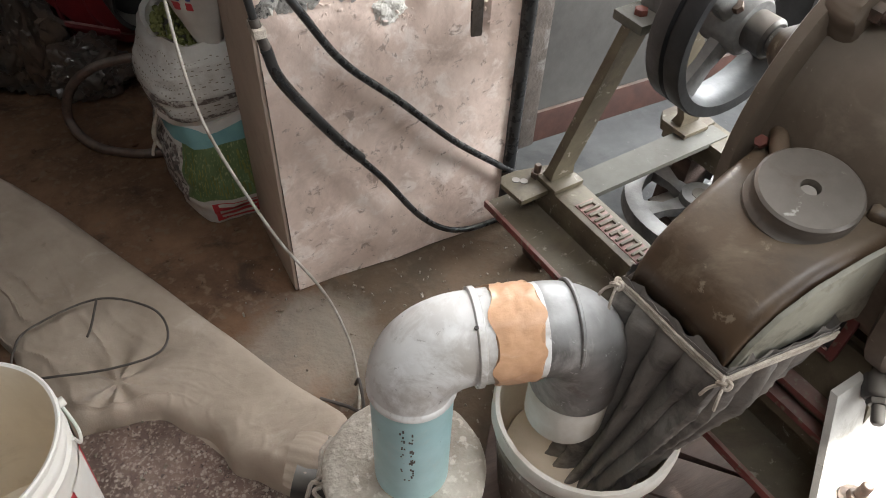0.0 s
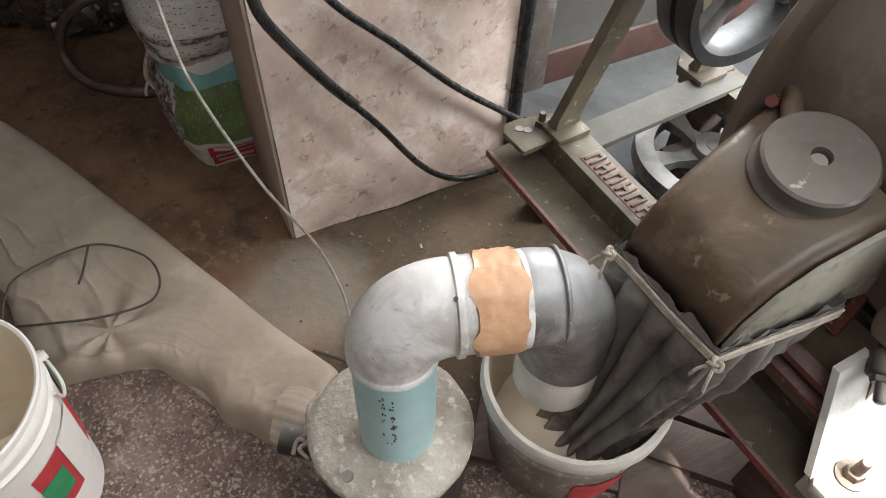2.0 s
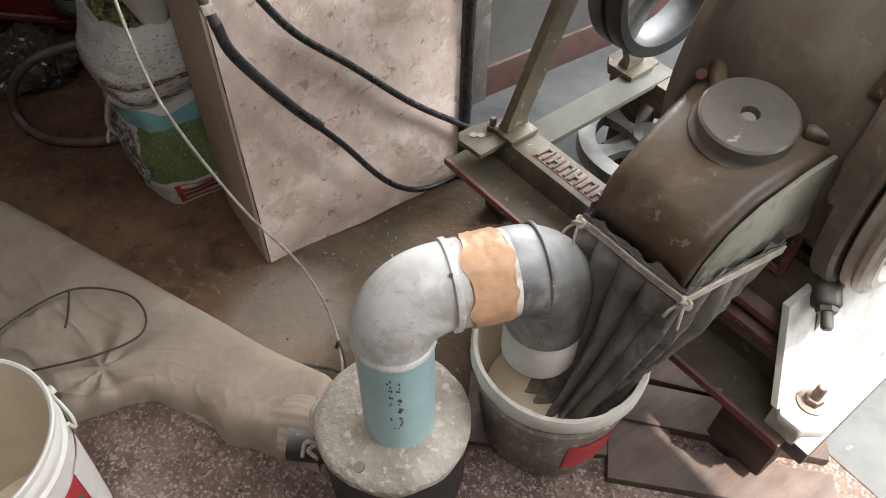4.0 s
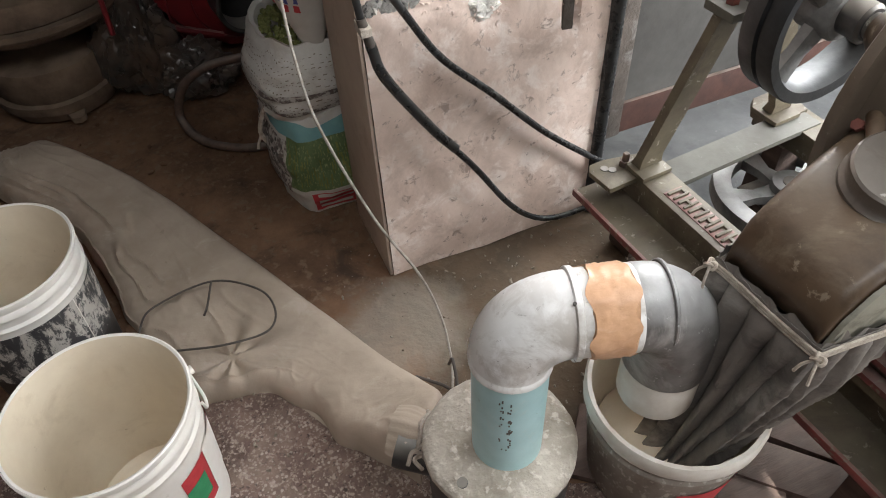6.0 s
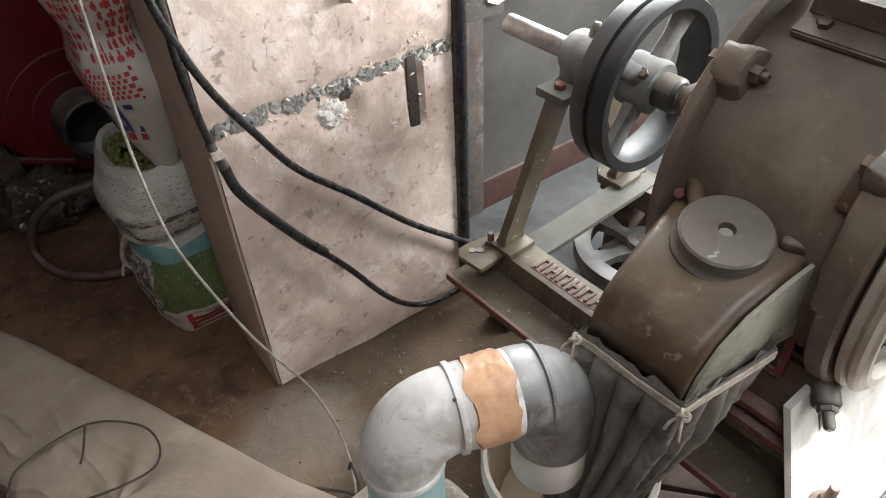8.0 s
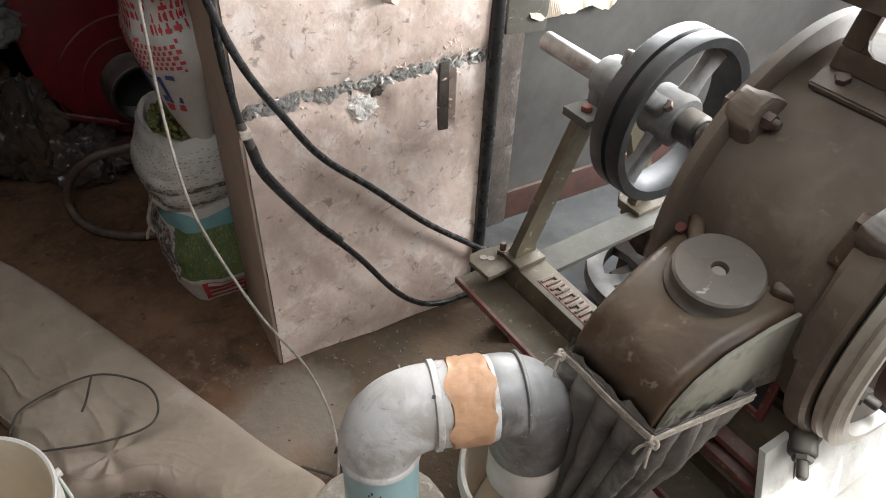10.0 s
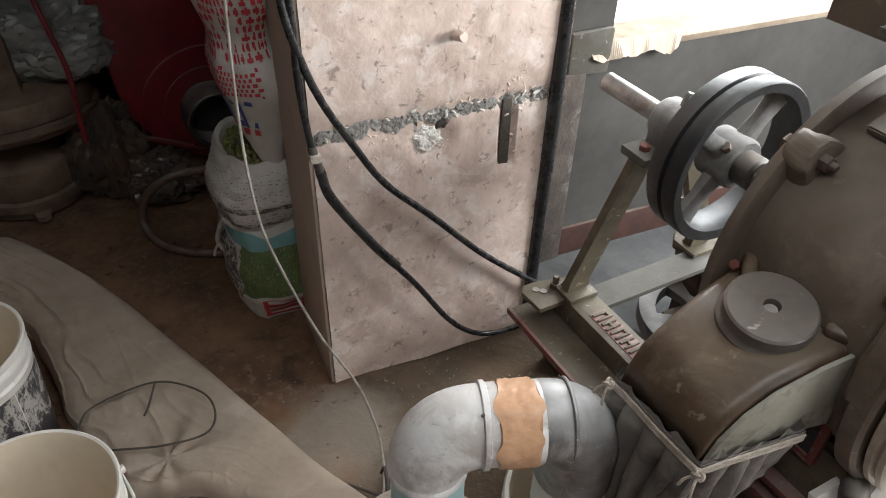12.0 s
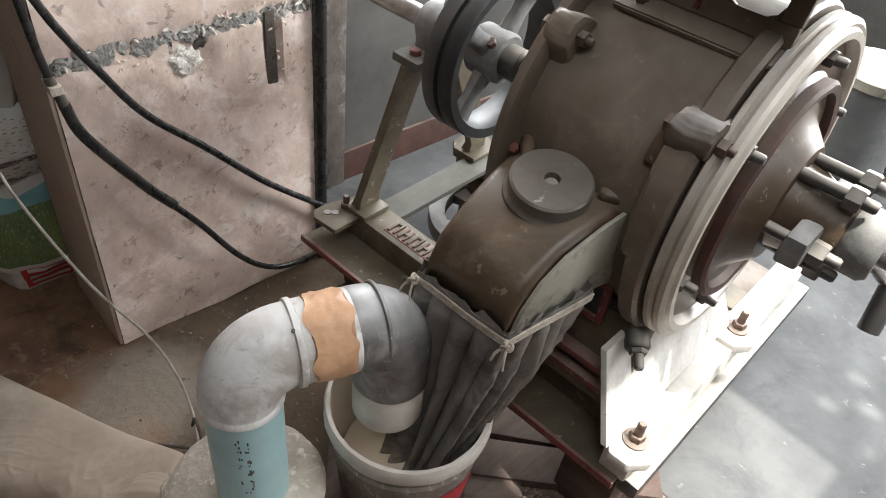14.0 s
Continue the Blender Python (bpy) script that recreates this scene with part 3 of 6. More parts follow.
for v in bm.verts:
    d = v.co.normalized()
    k = 1 + 0.5 * noise.noise(d * 2.5 + Vector((4, 0, 0))) + 0.2 * noise.noise(d * 9)
    v.co = Vector((0.292 + 0.022 * d.x * k, 0.012 + 0.005 * d.y * k, 0.684 + 0.014 * d.z * k))
part("knocked_hole", bm, M_STRIP, pillar, "dark broken hollow under the seam")
bm = bmesh.new()
bmesh.ops.create_icosphere(bm, subdivisions=5, radius=1)
for v in bm.verts:
    d = v.co.normalized()
    k = 1 + 0.35 * noise.noise(d * 2.2) + 0.25 * abs(noise.noise(d * 6)) + 0.1 * noise.noise(d * 16)
    v.co = Vector((0.247 + 0.036 * d.x * k, 0.016 + 0.014 * d.y * k, 0.65 + 0.031 * d.z * k))
part("filler", bm, M_PATCH, pillar, "white filler in a knocked-out hole")
bm = rough_up(box((0.427, 0.002, 0.553), (0.449, 0.012, 0.715), 0.003), 0.006, 55)
part("chase", bm, M_STRIP, pillar, "open chased slot showing grey cement")
for cx, cz, w, h, n in ((0.115, 0.55, 0.02, 0.16, 60), (0.33, 0.76, 0.08, 0.05, 60), (0.475, 0.47, 0.02, 0.2, 60), (0.3, 0.6, 0.16, 0.05, 50), (0.22, 0.83, 0.02, 0.03, 16), (0.44, 0.83, 0.03, 0.16, 90), (0.2, 0.55, 0.2, 0.2, 60), (0.1, 0.5, 0.015, 0.12, 60), (0.47, 0.78, 0.03, 0.08, 60), (0.15, 0.62, 0.1, 0.06, 40), (0.47, 0.3, 0.04, 0.14, 40), (0.3, 0.2, 0.4, 0.25, 40)):
    bm = bmesh.new()
    for k in range(n):
        s = random.uniform(0.0015, 0.0055)
        bmesh.ops.create_icosphere(bm, subdivisions=1, radius=s, matrix=Matrix.Translation((cx + random.gauss(0, w / 2.3), 0.0025 + 0.007 * noise.noise(Vector((cx * 6, 0, cz * 4))), cz + random.gauss(0, h / 2.3))) @ Euler((0, random.random() * 3, 0)).to_matrix().to_4x4() @ Matrix.Diagonal((random.uniform(1.0, 1.8), 0.4, 0.6, 1)))
    rough_up(bm, 0.001, 120)
    part("plaster_flakes", bm, M_PLASTER, pillar, "curled flakes of loose plaster")
# wall plug stump with its wooden peg
plug = lathe([(0, 0.012), (0.02, 0.011), (0.035, 0.009)], (0.305, 0.006, 0.875), (0.2, -1, 0.1), 10)
part("peg", rough_up(plug, 0.003, 90), M_PLASTER, pillar, "broken plug stump")

# skirting, plaster strip and window of the back wall
tagged(part("baseboard", rough_up(box((0.56, 0.232, 0), (2.3, 0.245, 0.105), 0.003), 0.002, 9), M_SKIRT), "red-brown painted skirting along the wall foot", "baseboard", kind="structure")
bm = rough_up(box((0.69, 0.222, 0.0), (0.795, 0.246, 0.62), 0.01), 0.008, 14)
tagged(part("trim_strip", bm, M_STRIP), "rough grey plaster strip beside the pillar", "trim", kind="structure")
bm = rough_up(box((0.735, 0.225, 0.61), (0.86, 0.246, 0.73), 0.01), 0.008, 14)
tagged(part("trim_patch", bm, M_BEAM), "pale plaster patch under the window", "trim", kind="structure")
win = thing("window_1", "bright open window with weathered wooden frame", "window", kind="structure")
part("window_sill", rough_up(box((0.865, 0.235, 0.655), (2.15, 0.38, 0.672), 0.003), 0.003, 8), M_FRAMEWOOD, win)
for lo, hi in (((0.87, 0.3, 0.672), (0.905, 0.35, 1.9)), ((2.115, 0.3, 0.672), (2.15, 0.35, 1.9)), ((0.905, 0.3, 1.865), (2.115, 0.35, 1.9))):
    part("window_frame", box(lo, hi, 0.004), M_FRAMEWOOD, win)
# torn paper along the sill
random.seed(9)
bm = bmesh.new()
top = [bm.verts.new((0.8 + 0.3 * k / 60, 0.24, 0.692 + 0.003 * noise.noise(Vector((k * 0.1, 3, 3))))) for k in range(61)]
low = [bm.verts.new((0.8 + 0.27 * k / 60, 0.212 - 0.012 * noise.noise(Vector((k * 0.13, 6, 2))), 0.66 - 0.06 * abs(noise.noise(Vector((k * 0.05, 1, 2)))) - 0.008 * abs(noise.noise(Vector((k * 0.21, 4, 2)))) - 0.0015 * random.random())) for k in range(61)]
for k in range(60):
    bm.faces.new((top[k], top[k + 1], low[k + 1], low[k]))
paper = part("torn_paper", bm, M_PAPER, flat=True)
md = paper.modifiers.new("thick", "SOLIDIFY")
md.thickness = 0.0015
tagged(paper, "torn beige paper hanging over the window sill", "paper")
# ground and bright yard outside
bm = bmesh.new()
bmesh.ops.create_grid(bm, x_segments=2, y_segments=2, size=60, matrix=Matrix.Translation((0, 0, -0.05)))
tagged(part("ground", bm, M_YARD, flat=True), "bright bare ground outside the openings", "ground", kind="structure")

glare = bpy.data.materials.new("sunlit_outdoors")
glare.use_nodes = True
gn = glare.node_tree.nodes
ge = gn.new("ShaderNodeEmission")
ge.inputs[0].default_value, ge.inputs[1].default_value = (0.97, 0.985, 1.0, 1), 3.0
glare.node_tree.links.new(ge.outputs[0], gn["Material Output"].inputs[0])
tagged(part("backdrop", box((0.7, 1.5, -0.04), (5.0, 1.52, 3.2), 0), glare, flat=True), "glaring daylight outside the open window", "backdrop", kind="structure")

# black conduit on the pillar's edge
bm = tube([(0.553, 0.0, 0.0), (0.555, -0.001, 0.7), (0.553, 0.0, 1.5), (0.554, 0.0, 2.7)], 0.0165, 14)
tagged(part("conduit", bm, M_WIREBLK), "black plastic conduit running up the pillar edge", "pipe")

# ---- flour mill ----
MX = pose(0.775, -0.375, 0, 0, 0, 4.5)
mill = thing("flour_mill", "dusty brown cast-iron flour mill with a side spout", "flour mill", MX)
AX, AZ = -0.04, 0.702
back_y = Vector((AX, 0, AZ))


def round_y(profile, material, name, label="", seg=56, parent=mill, x=AX, z=AZ, wob=0.0):
    return part(name, lathe(profile, (x, 0, z), (0, -1, 0), seg, None, True, wob), material, parent, label)


round_y([(0.215, 0.02), (0.215, 0.22), (0.222, 0.262), (0.24, 0.267), (0.36, 0.268), (0.48, 0.27), (0.502, 0.27), (0.503, 0.03)], M_DRUM, "drum", wob=0.006)
round_y([(0.208, 0.1), (0.208, 0.291), (0.212, 0.298), (0.228, 0.298), (0.233, 0.292), (0.233, 0.1)], M_DRUM, "back_flange")
round_y([(0.478, 0.1), (0.478, 0.29), (0.483, 0.297), (0.508, 0.297), (0.514, 0.291), (0.514, 0.1)], M_DRUM, "front_flange")
# hinged front cover with turned rings
cover = part("cover", ring_lathe([(0.518, 0.25), (0.518, 0.28), (0.522, 0.287), (0.53, 0.287), (0.534, 0.28), (0.54, 0.286), (0.548, 0.285), (0.553, 0.278), (0.551, 0.272), (0.557, 0.268), (0.557, 0.256), (0.546, 0.25)], (AX, 0, AZ), (0, -1, 0), 96), M_COVER, mill, "floury front cover rim with turned rings")
round_y([(0.524, 0.02), (0.524, 0.252), (0.536, 0.252), (0.54, 0.245), (0.538, 0.2), (0.55, 0.19), (0.556, 0.14), (0.575, 0.12), (0.595, 0.1), (0.597, 0.02)], M_MILL, "cover_face", "brown dished cover face", 72, cover)
part("pressure_ring", rough_up(ring_lathe([(0.53, 0.172), (0.53, 0.192), (0.563, 0.194), (0.568, 0.189), (0.566, 0.176)], (AX, 0, AZ), (0, -1, 0), 64), 0.002, 20), M_SKIRT, cover, "dark red-brown ring on the cover face")
for ang in (20, 80, 140, 200, 260, 320):
    bm = hexnut((AX + 0.224 * math.cos(radians(ang)), -0.538, AZ + 0.224 * math.sin(radians(ang))), (0, -1, 0), 0.014, 0.016, None, 0.034, 0.008)
    part("cover_bolt", bm, M_DARKSTEEL, cover)
part("neck", lathe([(0.59, 0.075), (0.62, 0.07), (0.64, 0.062), (0.685, 0.058), (0.69, 0.05)], (AX, 0, AZ), (0, -1, 0), 32), M_MILL, cover)
part("yoke", rough_up(box((AX - 0.12, -0.665, AZ - 0.026), (AX + 0.12, -0.63, AZ + 0.026), 0.008), 0.002, 30), M_SPOKE, cover, "floury yoke bar of the stone adjuster")
part("spindle", lathe([(0.6, 0.022), (0.78, 0.022), (0.785, 0.018)], (AX, 0, AZ), (0, -1, 0), 16), M_STEEL, cover)
part("hand_wheel_boss", lathe([(0.69, 0.05), (0.7, 0.056), (0.735, 0.056), (0.745, 0.048)], (AX, 0, AZ), (0, -1, 0), 24), M_SPOKE, cover)
part("handle_rod", tube([(AX + 0.02, -0.72, AZ - 0.03), (AX + 0.1, -0.755, AZ - 0.1), (AX + 0.14, -0.77, AZ - 0.135)], 0.009, 10), M_STEEL, cover)
part("hand_grip", tube([(AX + 0.10, -0.79, AZ - 0.21), (AX + 0.135, -0.78, AZ - 0.13)], 0.019, 12), M_BLACK, cover)
for dx, dz in ((-0.085, 0.0), (0.085, 0.0), (-0.03, 0.075), (0.03, 0.075), (-0.03, -0.06)):
    bm = hexnut((AX + dx, -0.665, AZ + dz), (0, -1, 0), 0.02, 0.024, None, 0.046, 0.01)
    lathe([(0, 0.011), (0.08, 0.011)], (AX + dx, -0.59, AZ + dz), (0, -1, 0), 10, bm)
    part("adjuster_bolt", bm, M_DARKSTEEL, cover)

# lugs on the drum with their bolts
def lug(y, ang, material, length, name="hinge_lug"):
    c, s_ = math.cos(radians(ang)), math.sin(radians(ang))
    m = Matrix.Translation((AX + 0.274 * c, y, AZ + 0.274 * s_)) @ Euler((0, -radians(ang - 90), 0)).to_matrix().to_4x4()
    bm = bmesh.new()
    prof = [(-0.042, -0.05), (-0.036, 0.0), (-0.026, 0.026), (-0.008, 0.036), (0.01, 0.037), (0.026, 0.028), (0.036, 0.002), (0.046, -0.05)]
    prism(prof, -length / 2, length / 2, "y", 0.009, bm)
    bmesh.ops.subdivide_edges(bm, edges=bm.edges[:], cuts=2, use_grid_fill=True)
    rough_up(bm, 0.006, 34, y)
    bm.transform(m)
    ob = part(name, bm, material, mill)
    nut = hexnut((0, -length / 2, 0.012), (0, -1, 0), 0.013, 0.014, None, 0.024, 0.007)
    nut.transform(m)
    part("lug_bolt", nut, M_SCREW, ob)
    nut = hexnut((0, length / 2, 0.012), (0, 1, 0), 0.014, 0.012)
    nut.transform(m)
    part("bolt_head", nut, M_SCREW, ob)


lug(-0.242, 134, M_DRUM, 0.05)
lug(-0.492, 144, M_LUG, 0.066)
lug(-0.487, 35, M_MILL, 0.056)
rings = []
for k in range(13):
    a = radians(147 + 3.0 * k)
    w = 0.026 - 0.0006 * k
    rings.append([Vector((AX + r * math.cos(a), -0.487 + y, AZ + r * math.sin(a))) for r, y in ((0.262, -w), (0.29, -w), (0.297, -w + 0.008), (0.297, w - 0.008), (0.29, w), (0.262, w))])
part("hinge_strap", rough_up(loft(rings), 0.004, 30), M_DRUM, mill)

bm = rough_up(box((-0.03, -0.02, -0.075), (0.022, 0.02, 0.0), 0.012), 0.004, 40)
bm.transform(Matrix.Translation((AX + 0.285 * math.cos(radians(151)), -0.462, AZ + 0.285 * math.sin(radians(151)))) @ Euler((0, radians(-58), 0)).to_matrix().to_4x4())
part("hinge_block", bm, M_MILL, mill, "rough cast hinge block")

# spout: a hooded chute on the drum's side, open below
def spout_ring(x, z_top, z_low, y0, y1, r=0.018, n=6):
    pts = []
    for cy, cz, a0 in ((y1 + r, z_top - r, 90), (y0 - r, z_top - r, 0)):
        for k in range(n + 1):
            a = radians(a0 + 90 - 90 * k / n) if a0 == 90 else radians(90 - 90 * k / n)
            pts.append((x, cy + r * math.cos(a), cz + r * math.sin(a)))
    return [(x, y1, z_low), *pts, (x, y0, z_low)]


rings = []
for x, zt, zl, y0, y1 in ((-0.27, 0.735, 0.56, -0.235, -0.446), (-0.32, 0.733, 0.585, -0.24, -0.443), (-0.38, 0.728, 0.6, -0.25, -0.437), (-0.43, 0.718, 0.6, -0.258, -0.432), (-0.47, 0.7, 0.6, -0.262, -0.429), (-0.5, 0.685, 0.6, -0.266, -0.427), (-0.52, 0.65, 0.6, -0.268, -0.426), (-0.527, 0.615, 0.598, -0.27, -0.426)):
    rings.append(spout_ring(x, zt, min(zl, zt - 0.012), y0, y1, min(0.018, 0.3 * (zt - zl) + 0.002)))
bm = loft(rings, None, False)
spout = part("spout", bm, M_MILL, mill, "brown hooded side spout")
md = spout.modifiers.new("thick", "SOLIDIFY")
md.thickness = 0.006
bm = prism([(-0.29, 0.73), (-0.36, 0.724), (-0.43, 0.708), (-0.475, 0.682), (-0.505, 0.645), (-0.518, 0.607), (-0.37, 0.6), (-0.29, 0.58)], -0.453, -0.4455, "y", 0.002)
for v in bm.verts:
    v.co.y += 0.019 * min(1, max(0, (-0.29 - v.co.x) / 0.23))
part("spout_cheek", bm, M_PALE, spout, "pale dusted side of the spout")
for pts in (((-0.335, -0.29, 0.742), (-0.315, -0.268, 0.748), (-0.292, -0.25, 0.746), (-0.278, -0.24, 0.735)), ((-0.31, -0.40, 0.738), (-0.295, -0.43, 0.734), (-0.283, -0.45, 0.722), (-0.275, -0.46, 0.705))):
    part("spout_lug", rough_up(tube(spline(pts, 6), [0.008] + [0.0125] * 17 + [0.009], 12), 0.0012, 50), M_MILL, spout, "cast web beside the cap")
for p in ((-0.322, -0.25, 0.74), (-0.292, -0.462, 0.706)):
    part("rivet", hexnut(p, (-0.7, 0, 0.7), 0.009, 0.008), M_RIVET, spout, "red-leaded bolt head")
BOSS = Matrix.Translation((-0.362, -0.348, 0.74)) @ Euler((radians(7), radians(-9), 0)).to_matrix().to_4x4()
bm = lathe([(-0.03, 0.068), (-0.008, 0.068), (-0.004, 0.063), (0.0, 0.061), (0.012, 0.063), (0.018, 0.0625), (0.021, 0.059), (0.0212, 0.012), (0.01, 0.0105), (0.0, 0.0105)], (0, 0, 0), (0, 0, 1), 56, None, True)
bm.transform(BOSS)
part("inspection_cap", bm, M_CAP, spout, "round machined steel cap with a centre hole")
bm = lathe([(0.0, 0.0098), (0.0125, 0.0098)], (0, 0, 0), (0, 0, 1), 20)
bm.transform(BOSS)
part("cap_hole", bm, M_BLACK, spout)
bm = lathe([(-0.045, 0.082), (-0.02, 0.072), (-0.016, 0.06)], (0, 0, 0), (0, 0, 1), 48)
bm.transform(BOSS)
part("cap_seat", bm, M_DARKSTEEL, spout)

# pedestal between base frame and drum
bm = bmesh.new()
lo = [(-0.27, -0.56, 0.285), (0.12, -0.56, 0.285), (0.12, -0.19, 0.285), (-0.27, -0.19, 0.285)]
hi = [(-0.245, -0.5, 0.5), (0.1, -0.5, 0.5), (0.1, -0.23, 0.5), (-0.245, -0.23, 0.5)]
loft([lo, hi], bm)
bmesh.ops.bevel(bm, geom=bm.edges[:], offset=0.01, segments=2, affect="EDGES")
ped = part("pedestal", bm, M_OLIVE, mill, "olive painted cast pedestal")
bm = bmesh.new()
g0 = [(-0.335, -0.566, 0.288), (0.12, -0.576, 0.288), (0.04, -0.51, 0.5), (-0.305, -0.495, 0.46)]
g1 = [(x, y + 0.012, z) for x, y, z in g0]
loft([g0, g1], bm)
part("apron_plate", bm, M_FLOUR, ped, "flour-coated sloping front plate")
# red-edged square port and ribs on the pedestal's side
bm = bmesh.new()
for lo_, hi_ in (((-0.262, -0.44, 0.455), (-0.25, -0.34, 0.468)), ((-0.262, -0.44, 0.535), (-0.25, -0.34, 0.548)), ((-0.262, -0.452, 0.455), (-0.25, -0.438, 0.548)), ((-0.262, -0.342, 0.455), (-0.25, -0.328, 0.548))):
    box(lo_, hi_, 0.003, bm)
part("port_frame", bm, M_REDPAINT, ped, "worn red rim of a square port")
part("port_hole", box((-0.256, -0.44, 0.466), (-0.2475, -0.34, 0.537), 0), M_BLACK, ped)
for y0, y1, z in ((-0.515, -0.2, 0.375), (-0.53, -0.2, 0.33)):
    part("side_rib", rough_up(box((-0.285, y0, z), (-0.255, y1, z + 0.014), 0.004), 0.002, 20), M_REDPAINT, ped, "red painted rib, rubbed bare")
bm = lathe([(0, 0.022), (0.04, 0.022), (0.045, 0.018)], (-0.225, -0.5, 0.47), (-0.6, -0.5, -0.25), 16)
hexnut((-0.25, -0.522, 0.459), (-0.6, -0.5, -0.25), 0.016, 0.018, bm, 0.045, 0.009)
part("clamp_nut", bm, M_DARKSTEEL, ped)

# base frame: long channel beams and cross beams
base = part("base_frame", rough_up(box((-0.325, -0.6, 0.195), (-0.205, 0.29, 0.205), 0.003), 0.0015, 12), M_OLIVE, mill, "olive painted cast base frame with red edges")
part("beam_web", rough_up(box((-0.232, -0.6, 0.2), (-0.218, 0.26, 0.262), 0.003), 0.0015, 12), M_OLIVE, base)
part("beam_flange", rough_up(box((-0.232, -0.56, 0.255), (-0.155, 0.2, 0.268), 0.003), 0.001, 12), M_OLIVE, base)
part("red_edge", rough_up(box((-0.331, -0.6, 0.188), (-0.322, 0.295, 0.207), 0.003), 0.0015, 16), M_REDPAINT, base, "chipped red paint along the frame edge")
bm = prism([(-0.305, 0.2), (-0.31, 0.27), (-0.295, 0.29), (-0.26, 0.29), (-0.15, 0.262), (-0.15, 0.2)], 0.254, 0.268, "z", 0.004)
part("corner_plate", bm, M_OLIVE, base)
bm = lathe([(0, 0.009), (0.003, 0.009)], (-0.275, 0.262, 0.2665), (0, 0, 1), 12)
lathe([(0, 0.009), (0.003, 0.009)], (-0.262, 0.25, 0.2665), (0, 0, 1), 12, bm)
part("slot", bm, M_BLACK, base)
part("cross_beam", rough_up(box((-0.16, 0.14, 0.252), (0.26, 0.215, 0.266), 0.003), 0.001, 12), M_BEAM, base, "floury cross beam")
part("cross_beam_web", box((-0.16, 0.205, 0.18), (0.26, 0.217, 0.252), 0.003), M_OLIVE, base)
bm = prism([(0.16, 0.19), (0.16, 0.26), (0.19, 0.29), (0.27, 0.29), (0.28, 0.26), (0.27, 0.19)], 0.245, 0.27, "z", 0.004)
part("corner_plate", bm, M_OLIVE, base)
part("far_beam", box((0.2, -0.6, 0.195), (0.28, 0.28, 0.262), 0.004), M_OLIVE, base)
part("front_beam", rough_up(box((-0.31, -0.612, 0.2), (0.46, -0.555, 0.272), 0.005), 0.002, 14), M_FLOUR, base, "front beam thick with flour")
part("front_foot_rail", rough_up(box((-0.3, -0.64, 0.16), (0.5, -0.6, 0.2), 0.005), 0.002, 14), M_DARKSTEEL, base)
for x in (-0.278, 0.128):
    bm = prism([(x + 0.062 * math.cos(radians(22.5 + 45 * k)), -0.592 + 0.05 * math.sin(radians(22.5 + 45 * k))) for k in range(8)], 0.262, 0.285, "z", 0.004)
    rough_up(bm, 0.0015, 40)
    pad = part("foot_pad", bm, M_FLOUR, base, "eight-sided foot pad under a bolt")
    bm = lathe([(0, 0.024), (0.004, 0.024), (0.005, 0.018)], (x, -0.592, 0.285), (0, 0, 1), 20)
    hexnut((x, -0.592, 0.289), (0, 0, 1), 0.015, 0.014, bm, 0.045, 0.0085)
    part("foot_bolt", bm, M_SCREW, pad)
# cast lettering that cannot be read: raised bars
random.seed(2)
part("red_field", rough_up(box((-0.216, -0.06, 0.2665), (-0.168, 0.132, 0.2695), 0.001), 0.0008, 60), M_REDPAINT, base, "worn red ground of the cast marks")
y = 0.126
for k in range(6):
    w = 0.024
    bm = box((-0.212, y - w, 0.268), (-0.172, y - w + 0.006, 0.2745), 0.0015)
    box((-0.212, y - 0.007, 0.268), (-0.172, y, 0.2745), 0.0015, bm)
    if k % 2:
        box((-0.196, y - w, 0.268), (-0.188, y, 0.2745), 0.0015, bm)
    else:
        box((-0.18, y - w, 0.268), (-0.172, y, 0.2745), 0.0015, bm)
    part("raised_bar", rough_up(bm, 0.0012, 60), M_OLIVE, base)
    y -= w + 0.008
# end bolts
for p in ((-0.197, 0.233, 0.285), (-0.228, 0.25, 0.268), (0.225, 0.255, 0.27)):
    part("stud", hexnut(p, (0, 0, 1), 0.014, 0.014, None, 0.034, 0.008), M_SCREW, base)

# bearing stand: two bent flat arms carry the rear bearing
for sgn, bx in ((-1, -0.195), (1, 0.19)):
    tx = AX + sgn * 0.068
    stand = part("bearing_arm", loft([[(bx - 0.03, 0.205, 0.285), (bx + 0.03, 0.205, 0.285), (bx + 0.03, 0.235, 0.285), (bx - 0.03, 0.235, 0.285)], [(bx - 0.029, 0.203, 0.31), (bx + 0.027, 0.203, 0.31), (bx + 0.027, 0.225, 0.31), (bx - 0.029, 0.225, 0.31)], [(tx - 0.03, 0.165, 0.645), (tx + 0.027, 0.165, 0.645), (tx + 0.027, 0.187, 0.645), (tx - 0.03, 0.187, 0.645)]]), M_OLIVE, mill, "bent olive flat-iron arm")
    part("arm_foot", box((bx - 0.04, 0.178, 0.2685), (bx + 0.04, 0.256, 0.281), 0.004), M_OLIVE, stand)
part("bearing_plate", rough_up(box((AX - 0.105, 0.135, 0.643), (AX + 0.105, 0.21, 0.662), 0.003), 0.001, 20), M_BEAM, mill)
for dx in (-0.07, 0.078):
    part("bearing_bolt", hexnut((AX + dx - 0.005, 0.172, 0.662), (0, 0, 1), 0.013, 0.011), M_RIVET, mill, "rusty red bolt head")
round_y([(-0.21, 0.02), (-0.21, 0.044), (-0.2, 0.05), (-0.125, 0.05), (-0.115, 0.042), (-0.115, 0.02)], M_SPOKE, "bearing_housing", "floury bearing housing", 32)
